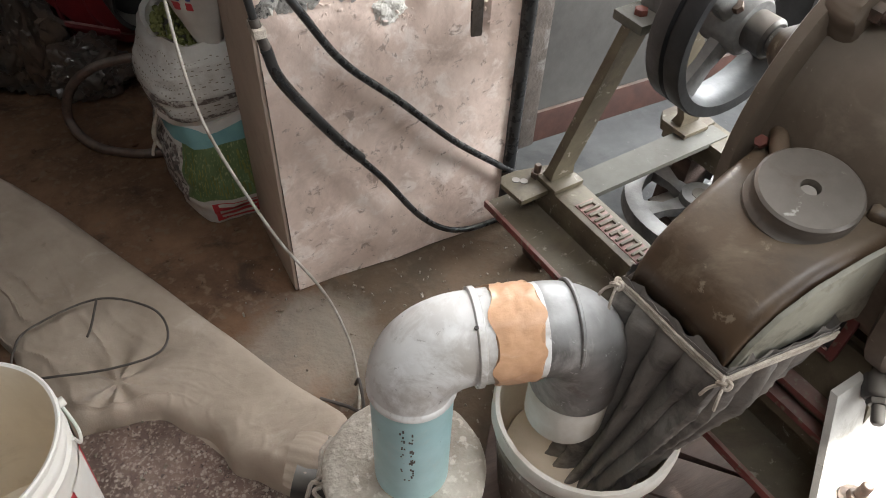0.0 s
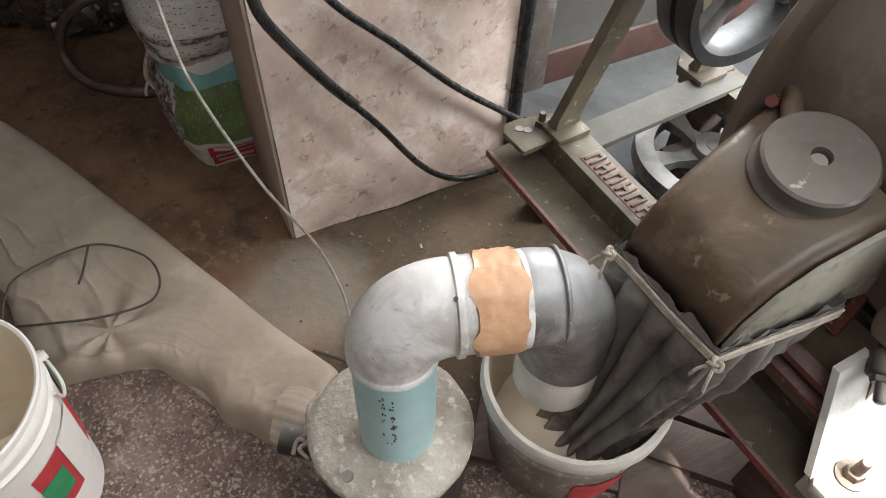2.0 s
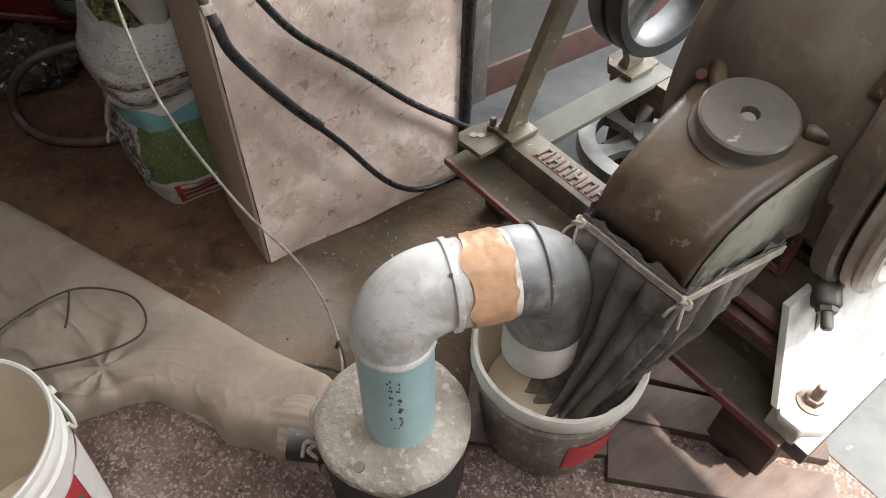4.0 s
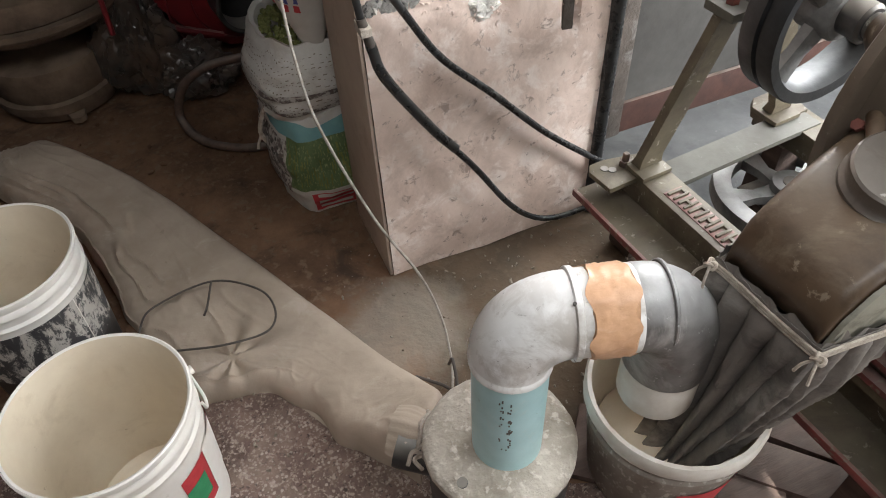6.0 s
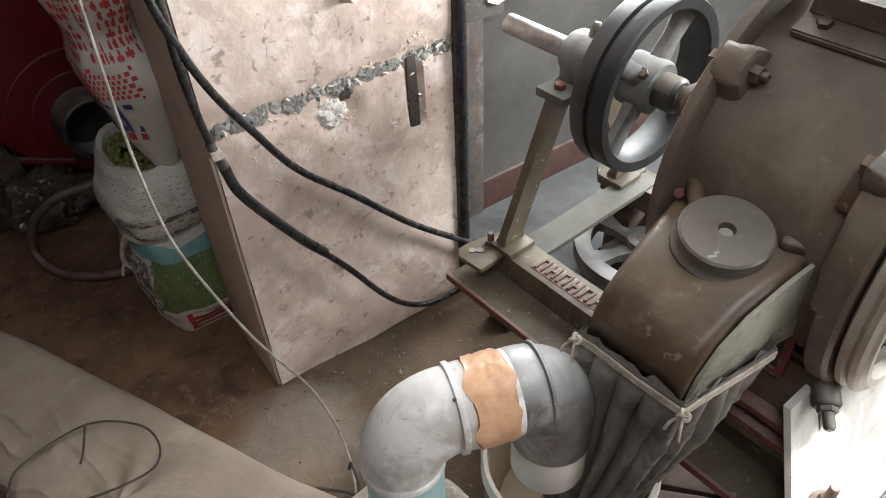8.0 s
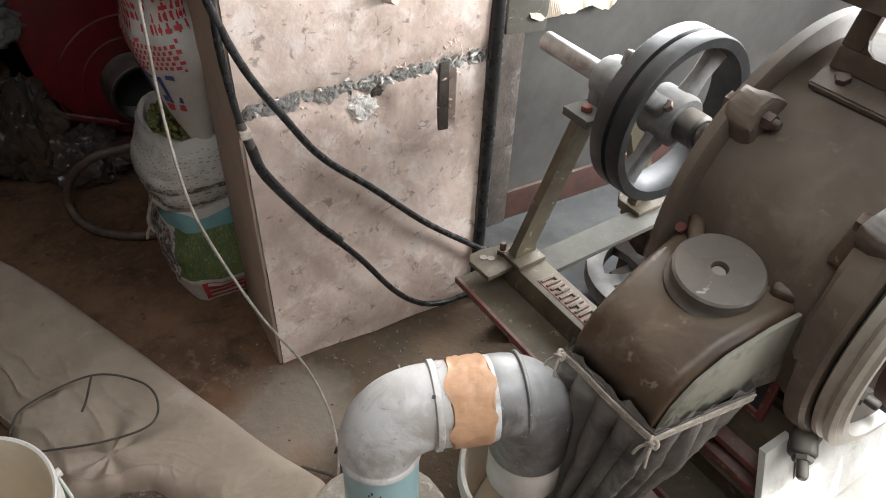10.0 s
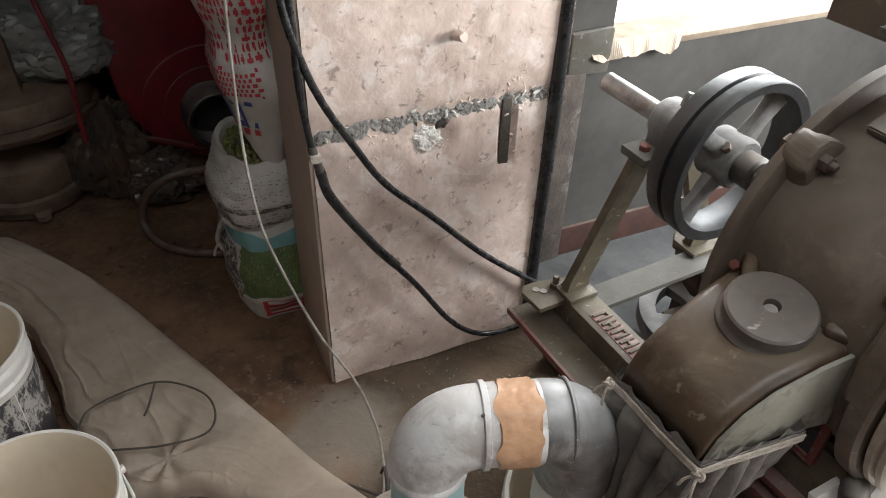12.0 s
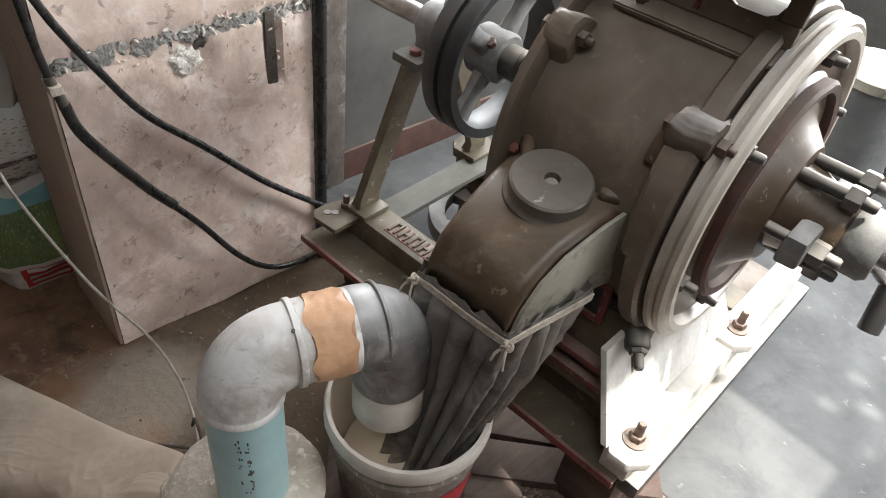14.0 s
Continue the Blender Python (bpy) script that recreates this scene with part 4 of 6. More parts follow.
part("housing_foot", rough_up(box((AX - 0.05, 0.125, 0.66), (AX + 0.05, 0.2, 0.7), 0.006), 0.002, 25), M_SPOKE, mill)
part("grease_cup", lathe([(0, 0.012), (0.02, 0.012), (0.03, 0.007)], (AX, 0.16, AZ + 0.046), (0.25, 0, 1), 12), M_STEEL, mill)
part("shaft", lathe([(-0.4, 0.017), (-0.396, 0.0222), (0.22, 0.0222)], (AX, 0, AZ), (0, -1, 0), 24), M_STEEL, mill, "bare steel shaft end")

# grooved driving pulley with spokes
PR = 0.17
bm = ring_lathe([(-0.082, PR - 0.022), (-0.086, PR - 0.003), (-0.082, PR), (-0.052, PR), (-0.049, PR - 0.007), (-0.044, PR - 0.007), (-0.041, PR), (-0.014, PR), (-0.009, PR - 0.003), (-0.012, PR - 0.022), (-0.03, PR - 0.028), (-0.062, PR - 0.028)], (AX, -0.02, AZ), (0, -1, 0), 72)
pulley = part("pulley", bm, M_PULLEY, mill, "grooved iron belt pulley dusted with flour")
part("hub", lathe([(-0.09, 0.03), (-0.09, 0.046), (-0.083, 0.052), (-0.018, 0.052), (-0.012, 0.047), (-0.012, 0.02)], (AX, -0.02, AZ), (0, -1, 0), 28), M_SPOKE, pulley)
for k in range(4):
    a = radians(52 + 90 * k)
    c, s_ = math.cos(a), math.sin(a)
    rr = []
    for r, w, d in ((0.04, 0.042, 0.034), (0.09, 0.034, 0.026), (PR - 0.022, 0.044, 0.034)):
        cx, cz = AX + r * c, AZ + r * s_
        rr.append([(cx + w * 0.5 * s_ * q - 0, 0.027 + d * 0.5 * p, cz - w * 0.5 * c * q) for q, p in ((-1, -0.6), (-0.6, -1), (0.6, -1), (1, -0.6), (1, 0.6), (0.6, 1), (-0.6, 1), (-1, 0.6))])
    part("spoke", loft(rr), M_SPOKE, pulley)
part("set_screw", hexnut((AX - 0.036, 0.01, AZ + 0.036), (-0.6, 0, 0.8), 0.011, 0.012), M_SCREW, pulley)
part("collar", lathe([(0.006, 0.034), (0.045, 0.034), (0.05, 0.028)], (AX, 0, AZ), (0, -1, 0), 24), M_DARKSTEEL, mill)
round_y([(0.06, 0.028), (0.1, 0.06), (0.19, 0.075), (0.2, 0.06)], M_MILL, "rear_bearing", "", 32)

# hopper bracket on top of the drum: bolted strip, loop legs, tray
def on_drum(ang, y, r=0.287):
    r -= 0.015
    return Vector((AX + r * math.cos(radians(ang)), y, AZ + r * math.sin(radians(ang))))


bm = loft([[on_drum(a, -0.27, r) for a, r in ((119, 0.284), (119, 0.298), (105, 0.3), (105, 0.284))], [on_drum(a, -0.53, r) for a, r in ((119, 0.284), (119, 0.298), (105, 0.3), (105, 0.284))]])
bmesh.ops.bevel(bm, geom=bm.edges[:], offset=0.003, segments=2, affect="EDGES")
hop = part("hopper_bracket", bm, M_DRUM, mill, "bolted hopper bracket with loop legs")
for y in (-0.305, -0.495):
    part("bracket_bolt", hexnut(tuple(on_drum(114, y, 0.297)), (-0.4, 0, 1), 0.011, 0.008), M_SCREW, hop)
up_dir = Vector((0.3, 0, 0.95)).normalized()
plate_m = Matrix.Translation(on_drum(111, -0.4, 0.296)) @ Matrix((Vector((0, -1, 0)), up_dir, Vector((0, -1, 0)).cross(up_dir))).transposed().to_4x4()
bm = bmesh.new()
for lo_, hi_ in (((-0.125, 0.0, -0.006), (0.125, 0.03, 0.006)), ((-0.105, 0.118, -0.006), (0.105, 0.14, 0.006)), ((-0.125, 0.0299, -0.006), (-0.095, 0.118, 0.006)), ((-0.014, 0.0299, -0.006), (0.014, 0.118, 0.006)), ((0.095, 0.0299, -0.006), (0.125, 0.118, 0.006))):
    box(lo_, hi_, 0.003, bm)
for cu, su in ((-0.095, 1), (-0.014, -1), (0.014, 1), (0.095, -1)):
    for cv, sv in ((0.03, 1), (0.118, -1)):
        prism([(cu, cv), (cu + 0.018 * su, cv), (cu + 0.006 * su, cv + 0.006 * sv), (cu, cv + 0.018 * sv)], -0.0055, 0.0055, "z", 0.001, bm)
bm.transform(plate_m)
part("bracket_plate", rough_up(bm, 0.001, 30), M_DRUM, hop, "brown iron plate with two rounded openings")
f = on_drum(109, -0.395, 0.3)
part("leg_edge", tube([f + Vector((-0.012, 0.012, 0.0)), f + Vector((0.0, 0.012, 0.03)), f + Vector((0.03, 0.01, 0.125))], 0.005, 6), M_REDPAINT, hop, "red rubbed edge")
TZ = 1.085
q = lambda d, z: [(AX - 0.2 + d, -0.2 - d, z), (AX + 0.2 - d, -0.2 - d, z), (AX + 0.2 - d, -0.56 + d, z), (AX - 0.2 + d, -0.56 + d, z)]
bm = loft([q(0, TZ), q(0, TZ + 0.09), q(0.005, TZ + 0.09), q(0.005, TZ + 0.006)])
part("feed_tray", bm, M_DRUM, hop, "brown sheet-iron feed tray")
part("tray_edge", box((AX - 0.1, -0.205, TZ - 0.012), (AX + 0.15, -0.195, TZ), 0.002), M_REDPAINT, hop)
part("slide_gate", box((AX - 0.27, -0.35, TZ + 0.03), (AX - 0.16, -0.31, TZ + 0.04), 0.002), M_STEEL, hop)
part("feed_throat", lathe([(0.0, 0.034), (0.13, 0.03)], (AX + 0.1, -0.34, AZ + 0.27), (0, 0, 1), 28), M_MILL, hop)

# timbers under the base frame
for lo_, hi_, lab in (((-0.22, 0.19, 0.0), (-0.13, 0.27, 0.188), ""), ((0.2, 0.17, 0.0), (0.29, 0.25, 0.19), ""), ((-0.29, -0.6, 0.0), (0.5, -0.48, 0.19), "")):
    bm = rough_up(box(lo_, hi_, 0.01), 0.004, 10)
    ob = part("timber_sleeper", bm, M_SLEEPER)
    ob.matrix_world = MX
    tagged(ob, "dark timber sleeper under the mill frame", "timber", "sleepers under the mill")
# ---- spare wheel lying under the frame ----
wheel = thing("spare_pulley", "floury spare spoked pulley lying on a block under the frame", "pulley", pose(0.93, -0.27, 0.1))
bm = ring_lathe([(0.0, 0.16), (0.005, 0.178), (0.045, 0.178), (0.05, 0.16), (0.045, 0.135), (0.005, 0.135)], (0, 0, 0), (0, 0, 1), 48)
part("rim", rough_up(bm, 0.002, 20), M_SPOKE, wheel)
part("hub", lathe([(0, 0.03), (0.0, 0.05), (0.06, 0.045), (0.06, 0.02)], (0, 0, 0), (0, 0, 1), 24), M_SPOKE, wheel)
part("hub_hole", lathe([(0.055, 0.021), (0.0615, 0.021)], (0, 0, 0), (0, 0, 1), 20), M_BLACK, wheel)
for k in range(5):
    a = radians(20 + 72 * k)
    m = Euler((0, 0, a)).to_matrix().to_4x4()
    bm = loft([[(0.035, -0.022, 0.01), (0.035, 0.022, 0.01), (0.035, 0.022, 0.042), (0.035, -0.022, 0.042)], [(0.085, -0.014, 0.014), (0.085, 0.014, 0.014), (0.085, 0.014, 0.036), (0.085, -0.014, 0.036)], [(0.145, -0.028, 0.01), (0.145, 0.028, 0.01), (0.145, 0.028, 0.04), (0.145, -0.028, 0.04)]])
    bm.transform(m)
    part("spoke", bm, M_SPOKE, wheel)
tagged(part("support_block", rough_up(box((0.86, -0.34, 0), (1.02, -0.18, 0.1), 0.008), 0.004, 12), M_SLEEPER), "dark wooden block under the spare pulley", "block")

# ---- duct: lidded drum, PVC pipe and elbows ----
P = Vector((-0.005, -0.612, 0))
D = Vector((0.95, -0.31, 0)).normalized()
drum = thing("duct_drum", "low black drum with a floury cement lid", "drum", Matrix.Translation((-0.012, -0.6, 0)))
part("shell", lathe([(0.0, 0.122), (0.01, 0.126), (0.18, 0.128), (0.187, 0.122)], (0, 0, 0), (0, 0, 1), 48), M_BLACK, drum, "black plastic side wall")
bm = lathe([(0.182, 0.1), (0.182, 0.131), (0.19, 0.134), (0.204, 0.133), (0.212, 0.124), (0.218, 0.09), (0.221, 0.05)], (0, 0, 0), (0, 0, 1), 64, None, True, 0.02)
bmesh.ops.subdivide_edges(bm, edges=bm.edges[:], cuts=1, use_grid_fill=True)
part("lid", rough_up(rough_up(bm, 0.003, 22), 0.0012, 90), M_CONCAP, drum, "crusted cement lid with meal stuck on it")
bm = lathe([(0.08, 0.045), (0.19, 0.05)], (0, 0, 0.09), (-0.62, 0.5, 0.1), 20)
part("side_port", bm, M_BLACK, drum)
part("lid_button", lathe([(0, 0.01), (0.008, 0.009)], (-0.092, -0.05, 0.21), (-0.2, -0.1, 1), 14), M_BLACK, drum)

duct = thing("pvc_duct", "dusty grey PVC duct of two elbows, taped at the joint", "pipe", Matrix.Translation(P))
part("riser", lathe([(0.19, 0.0588), (0.47, 0.0588)], (0, 0, 0), (0, 0, 1), 40), M_PVCGREEN, duct, "sea-green riser pipe")
random.seed(12)
for k in range(44):
    a = radians(random.choice((-131, -128, -118, -116, -114)) + random.uniform(-2, 2))
    z = 0.29 + 0.14 * random.random()
    h = random.uniform(0.002, 0.007)
    bm = box((0.0583, -0.0012, z), (0.0594, 0.0012, z + h), 0)
    bm.transform(Euler((0, 0, a)).to_matrix().to_4x4())
    part("print_bar", bm, M_INK, duct, "worn printed marks")


def elbow(centre_line, r0, name, material, label="", ends=0.0):
    return part(name, tube(centre_line, r0, 36), material, duct, label)


ZT, R1, S2 = 0.551, 0.076, 0.234
arc = [(0, 0, 0.459), (0, 0, 0.4615), (0, 0, 0.4725), (0, 0, 0.4748), (0, 0, ZT - R1)]
for k in range(1, 13):
    a = radians(90 * k / 12)
    q = D * (R1 - R1 * math.cos(a))
    arc.append((q.x, q.y, ZT - R1 + R1 * math.sin(a)))
q = D * (R1 + 0.006)
arc.append((q.x, q.y, ZT))
rad = [0.059, 0.063, 0.063, 0.0612] + [0.0612 + 0.0015 * math.sin(math.pi * k / 13) for k in range(len(arc) - 4)]
elbow(arc, rad, "elbow", M_PVC, "grey moulded elbow")
bm = tube([tuple(D * s + Vector((0, 0, ZT))) for s in (0.074, 0.076, 0.084, 0.086)], [0.061, 0.0662, 0.0662, 0.062], 36)
part("elbow_lip", bm, M_PVC, duct)
part("snap_button", lathe([(0, 0.003), (0.0035, 0.0025)], tuple(D * 0.08 + Vector((-0.015, -0.026, ZT + 0.058))), (-0.2, -0.4, 0.9), 10), M_INK, duct)
part("spigot", tube([tuple(D * s + Vector((0, 0, ZT))) for s in (0.082, 0.086, 0.176, 0.18)], [0.06, 0.0625, 0.0625, 0.06], 36), M_PVC, duct, "grey socket under the tape")
# crinkled tape round the joint
bm = bmesh.new()
rings = []
for i in range(15):
    s = 0.097 + 0.06 * i / 14
    ring = []
    side = D.cross(Vector((0, 0, 1)))
    for k in range(60):
        a = 2 * math.pi * k / 60
        rr = 0.0648 + 0.0014 * noise.noise(Vector((s * 60, math.cos(a) * 2.2, math.sin(a) * 2.2))) + 0.0022 * max(0, 1 - abs(noise.noise(Vector((s * 34 + 4 * math.cos(a), math.cos(a) * 3, math.sin(a) * 3)))) / 0.16)
        ss = s + 0.02 * noise.noise(Vector((math.cos(a) * 1.3, math.sin(a) * 2, 3 if i > 7 else 8))) * abs(i / 7 - 1) ** 1.5
        ring.append(D * ss + side * rr * math.cos(a) + Vector((0, 0, ZT + rr * math.sin(a))))
    rings.append(ring)
part("tape", loft(rings), M_TAPE, duct, "crinkled tan packing tape")
R2 = 0.062
arc = [tuple(D * s + Vector((0, 0, ZT))) for s in (0.163, 0.168, 0.17)]
for k in range(1, 13):
    a = radians(90 * k / 12)
    q = D * (S2 - R2 + R2 * math.sin(a))
    arc.append((q.x, q.y, ZT - R2 + R2 * math.cos(a)))
q = D * S2
arc += [(q.x, q.y, 0.465), (q.x, q.y, 0.42), (q.x, q.y, 0.415)]
part("second_elbow", tube(arc, [0.0622] + [0.063] * (len(arc) - 2) + [0.06], 36), M_PVCDARK, duct, "sooty grey second elbow with shade in its colour")
bm = tube([tuple(D * s + Vector((0, 0, ZT))) for s in (0.204, 0.2055, 0.2085, 0.21)], [0.0625, 0.0642, 0.0642, 0.0625], 36)
part("elbow_seam", bm, M_PVCDARK, duct)
bm = lathe([(0.335, 0.05), (0.335, 0.0585), (0.339, 0.06), (0.42, 0.06), (0.425, 0.056)], (q.x, q.y, 0), (0, 0, 1), 36)
part("downpipe", bm, M_PVCWHITE, duct, "flour-white lower end")

# ---- buckets ----
def bucket(name, label, m, r_top, r_low, h, outer, inner, group=""):
    b = thing(name, label, "bucket", m, group)
    prof = [(0.0, r_low * 0.5), (0.0, r_low - 0.006), (0.006, r_low), (h - 0.075, r_low + (r_top - r_low) * 0.82), (h - 0.07, r_top - 0.004), (h - 0.062, r_top - 0.001), (h - 0.056, r_top - 0.006), (h - 0.04, r_top - 0.005), (h - 0.035, r_top), (h - 0.028, r_top), (h - 0.022, r_top - 0.005), (h - 0.01, r_top - 0.004), (h - 0.007, r_top + 0.003), (h, r_top + 0.003), (h + 0.002, r_top), (h, r_top - 0.004)]
    part("shell", lathe(prof, (0, 0, 0), (0, 0, 1), 64, None, True), outer, b)
    prof = [(h - 0.0005, r_top - 0.0035), (h - 0.01, r_top - 0.0075), (h * 0.5, r_low + (r_top - r_low) * 0.5 - 0.004), (0.02, r_low - 0.006), (0.012, r_low - 0.016), (0.01, 0.02)]
    bm = lathe(prof, (0, 0, 0), (0, 0, 1), 64)
    lid = [f for f in bm.faces if len(f.verts) > 10 and f.calc_center_median().z > h * 0.8]
    bmesh.ops.delete(bm, geom=lid, context="FACES")
    part("inside", bm, inner, b, "meal-stained inside")
    return b


def open_shell(b):
    me = next(c for c in b.children if c.name.startswith("shell")).data
    bm = bmesh.new()
    bm.from_mesh(me)
    top = max(v.co.z for v in bm.verts)
    bmesh.ops.delete(bm, geom=[f for f in bm.faces if len(f.verts) > 10 and f.calc_center_median().z > 0.5 * top], context="FACES")
    bm.to_mesh(me)
    bm.free()


def patch(b, name, a0, a1, z0, z1, radius, material, label=""):
    """A printed area on a bucket's wall."""
    bm = bmesh.new()
    n = max(14, int(abs(a1 - a0) / 5))
    lo_ = [bm.verts.new(((radius(z0)) * math.cos(radians(a0 + (a1 - a0) * k / n)), radius(z0) * math.sin(radians(a0 + (a1 - a0) * k / n)), z0)) for k in range(n + 1)]
    hi_ = [bm.verts.new(((radius(z1)) * math.cos(radians(a0 + (a1 - a0) * k / n)), radius(z1) * math.sin(radians(a0 + (a1 - a0) * k / n)), z1)) for k in range(n + 1)]
    for k in range(n):
        bm.faces.new((lo_[k], lo_[k + 1], hi_[k + 1], hi_[k]))
    return part(name, bm, material, b, label)


def wall_r(r_low, r_top, h, extra=0.0015):
    return lambda z: r_low + (r_top - r_low) * 0.82 * (z - 0.006) / (h - 0.081) + extra


bd = bucket("dirty_bucket", "grimy short plastic bucket catching meal under the spout", pose(0.276, -0.68, 0.032, 1, -1, 0), 0.146, 0.122, 0.272, M_BUCKETD, M_BUCKETIN)
open_shell(bd)
rw = wall_r(0.122, 0.146, 0.272)
patch(bd, "print", -118, -62, 0.05, 0.16, rw, M_LABELRED, "scuffed red print")
bm = ring_lathe([(0.239, 0.142), (0.239, 0.1495), (0.246, 0.152), (0.268, 0.151), (0.275, 0.148), (0.275, 0.141)], (0, 0, 0), (0, 0, 1), 64)
part("rim", rough_up(bm, 0.0015, 60), M_PVCWHITE, bd, "floury worn rim")
bm = lathe([(0.02, 0.119), (0.095, 0.121), (0.105, 0.09), (0.12, 0.04), (0.125, 0.01)], (0, 0, 0), (0, 0, 1), 40)
part("meal", rough_up(bm, 0.008, 18), M_BUCKETIN, bd, "pale flour in the bucket")

for m, lab, name in ((pose(-0.607, -0.36, 0.003, 0, 0, 20), "empty white plastic bucket with red and green print", "white_bucket"), (pose(-0.758, 0.075, 0.003, 0, 0, -40), "white plastic bucket with a blackened paint-splashed lower half", "splashed_bucket")):
    b = bucket(name, lab, m, 0.148, 0.126, 0.352, M_BUCKETW, M_BUCKETIN, "buckets beside the dust sleeve")
    open_shell(b)
    rw = wall_r(0.126, 0.148, 0.352)
    if name == "white_bucket":
        patch(b, "red_print", -75, 12, 0.1, 0.24, rw, M_LABELRED, "red printed field")
        patch(b, "green_print", -8, 10, 0.19, 0.275, lambda z: rw(z) + 0.001, M_LABELGRN, "green printed stripe")
        patch(b, "green_print", -75, -55, 0.13, 0.2, lambda z: rw(z) + 0.001, M_LABELGRN, "green printed leaf shape")
        patch(b, "white_field", -50, -22, 0.1, 0.25, lambda z: rw(z) + 0.0015, M_BUCKETW, "white printed field")
        bm = tube(spline([(0.152 * math.cos(radians(a)), 0.152 * math.sin(radians(a)), z) for a, z in ((8, 0.29), (2, 0.262), (-10, 0.25), (-22, 0.262), (-28, 0.3))], 6), 0.0028, 8)
        part("bail_handle", bm, M_BUCKETW, b, "thin bail handle")
        bm = lathe([(0, 0.008), (0.012, 0.008)], (0.146, 0, 0.3), (1, 0, 0.0), 10)
        part("handle_ear", bm, M_BUCKETW, b)
    else:
        patch(b, "paint_splash", 0, 359, 0.012, 0.12, rw, M_BLACK, "black dried paint")
        patch(b, "paint_smear", 0, 359, 0.12, 0.272, rw, M_SPLASH, "smeared grey paint")
    bm = bmesh.new()
    random.seed(5)
    for k in range(26):
        a, d = random.random() * 6.28, 0.09 * math.sqrt(random.random())
        bmesh.ops.create_icosphere(bm, subdivisions=1, radius=random.uniform(0.002, 0.007), matrix=Matrix.Translation((d * math.cos(a), d * math.sin(a), 0.013)))
    part("meal_crumbs", bm, M_CRUMB, b)["kind"] = "stuff"

# ---- grey sleeve tied round the spout, hanging in the bucket ----
def spout_world(x, y, z):
    return MX @ Vector((x, y, z))


mouth = [(-0.532, -0.262, 0.6), (-0.532, -0.345, 0.6), (-0.528, -0.434, 0.6), (-0.45, -0.446, 0.6), (-0.36, -0.458, 0.6), (-0.355, -0.36, 0.6), (-0.36, -0.256, 0.6), (-0.45, -0.256, 0.6)]
n = 288
base_ring = []
for k in range(n):
    f = k / n * 8
    i = int(f)
    base_ring.append(spout_world(*mouth[i]).lerp(spout_world(*mouth[(i + 1) % 8]), f - i))
cen = sum(base_ring, Vector()) / n
rings = []
for j in range(44):
    t = j / 43
    c = cen.lerp(Vector((0.292, -0.715, 0)), t ** 1.1)
    z = 0.622 - 0.478 * t
    shrink = 1.0 if t < 0.06 else (0.97 if t < 0.09 else max(0.56, 1.0 - 0.56 * (t - 0.09)))
    ring = []
    for k in range(n):
        a = 2 * math.pi * k / n
        d = base_ring[k] - cen
        d.z = 0
        ph = 8.5 * a + 0.35 * math.sin(2 * a + 1) + 0.4 * math.sin(5 * a) + 0.4 * t + 0.22 * math.sin(6 * t + a)
        deep = 0.85 + 0.3 * math.sin(3 * a + 1) + 0.2 * math.sin(8 * a)
        fold = 0.05 * deep * (abs(math.sin(ph)) ** 0.8 - 0.66)
        crease = 0.010 * noise.noise(Vector((math.cos(a) * 4, math.sin(a) * 4, z * 7))) + 0.004 * max(0, 1 - abs(noise.noise(Vector((math.cos(a) * 7, math.sin(a) * 7, z * 26)))) / 0.15)
        g = min(1, max(0.1, (t - 0.05) * 5)) * (1 - 0.3 * t)
        r = d.length * shrink + (fold + crease) * g
        zz = z + (0.02 * noise.noise(Vector((math.cos(a) * 5, math.sin(a) * 5, 7))) if j == 0 else 0)
        dv = d.normalized() * r
        ring.append(Vector((c.x + dv.x, c.y + dv.y, zz)))
    rings.append(ring)
bm = loft(rings, None, True, False, True)
sleeve = part("meal_sleeve", bm, M_GREYCLOTH)
tagged(sleeve, "dusty grey cloth sleeve tied to the spout, hanging in the bucket", "cloth sleeve")
bm = bmesh.new()
for q, dz in ((1.026, 0.001), (1.03, 0.006), (1.026, -0.004)):
    pts = [cen + (p - cen) * q + Vector((0, 0, dz + 0.0016 * math.sin(0.08 * i))) for i, p in enumerate(base_ring)]
    tube([Vector((p.x, p.y, p.z)) for p in pts] + [pts[0]], 0.0026, 8, bm)
hemr = [[cen + (p - cen) * q + Vector((0, 0, dz + 0.009 * noise.noise(Vector((i * 0.11, 1, 0))))) for i, p in enumerate(base_ring)] for q, dz in ((1.012, 0.0), (1.02, 0.014), (1.026, 0.014), (1.02, 0.0))]
part("frayed_hem", loft(hemr, None, True, False, False), M_GREYCLOTH, sleeve, "frayed turned-up hem")
rope = part("tie_rope", bm, M_ROPE)
tagged(rope, "pale cotton rope wound round the spout mouth", "rope")
for c0 in (spout_world(-0.545, -0.265, 0.61), spout_world(-0.535, -0.44, 0.604)):
    bm = bmesh.new()
    pts = [c0 + 0.0027 * Vector((math.sin(a) + 2 * math.sin(2 * a), math.cos(a) - 2 * math.cos(2 * a), -math.sin(3 * a) * 1.4)) for a in [2 * math.pi * k / 40 for k in range(41)]]
    tube(pts, 0.0026, 7, bm)
    for q in (-1, 1):
        tube(spline([c0, c0 + Vector((-0.012, 0.008 * q, -0.012)), c0 + Vector((-0.016, 0.012 * q, -0.03))], 4), 0.0022, 6, bm)
    part("knot", bm, M_ROPE, rope)

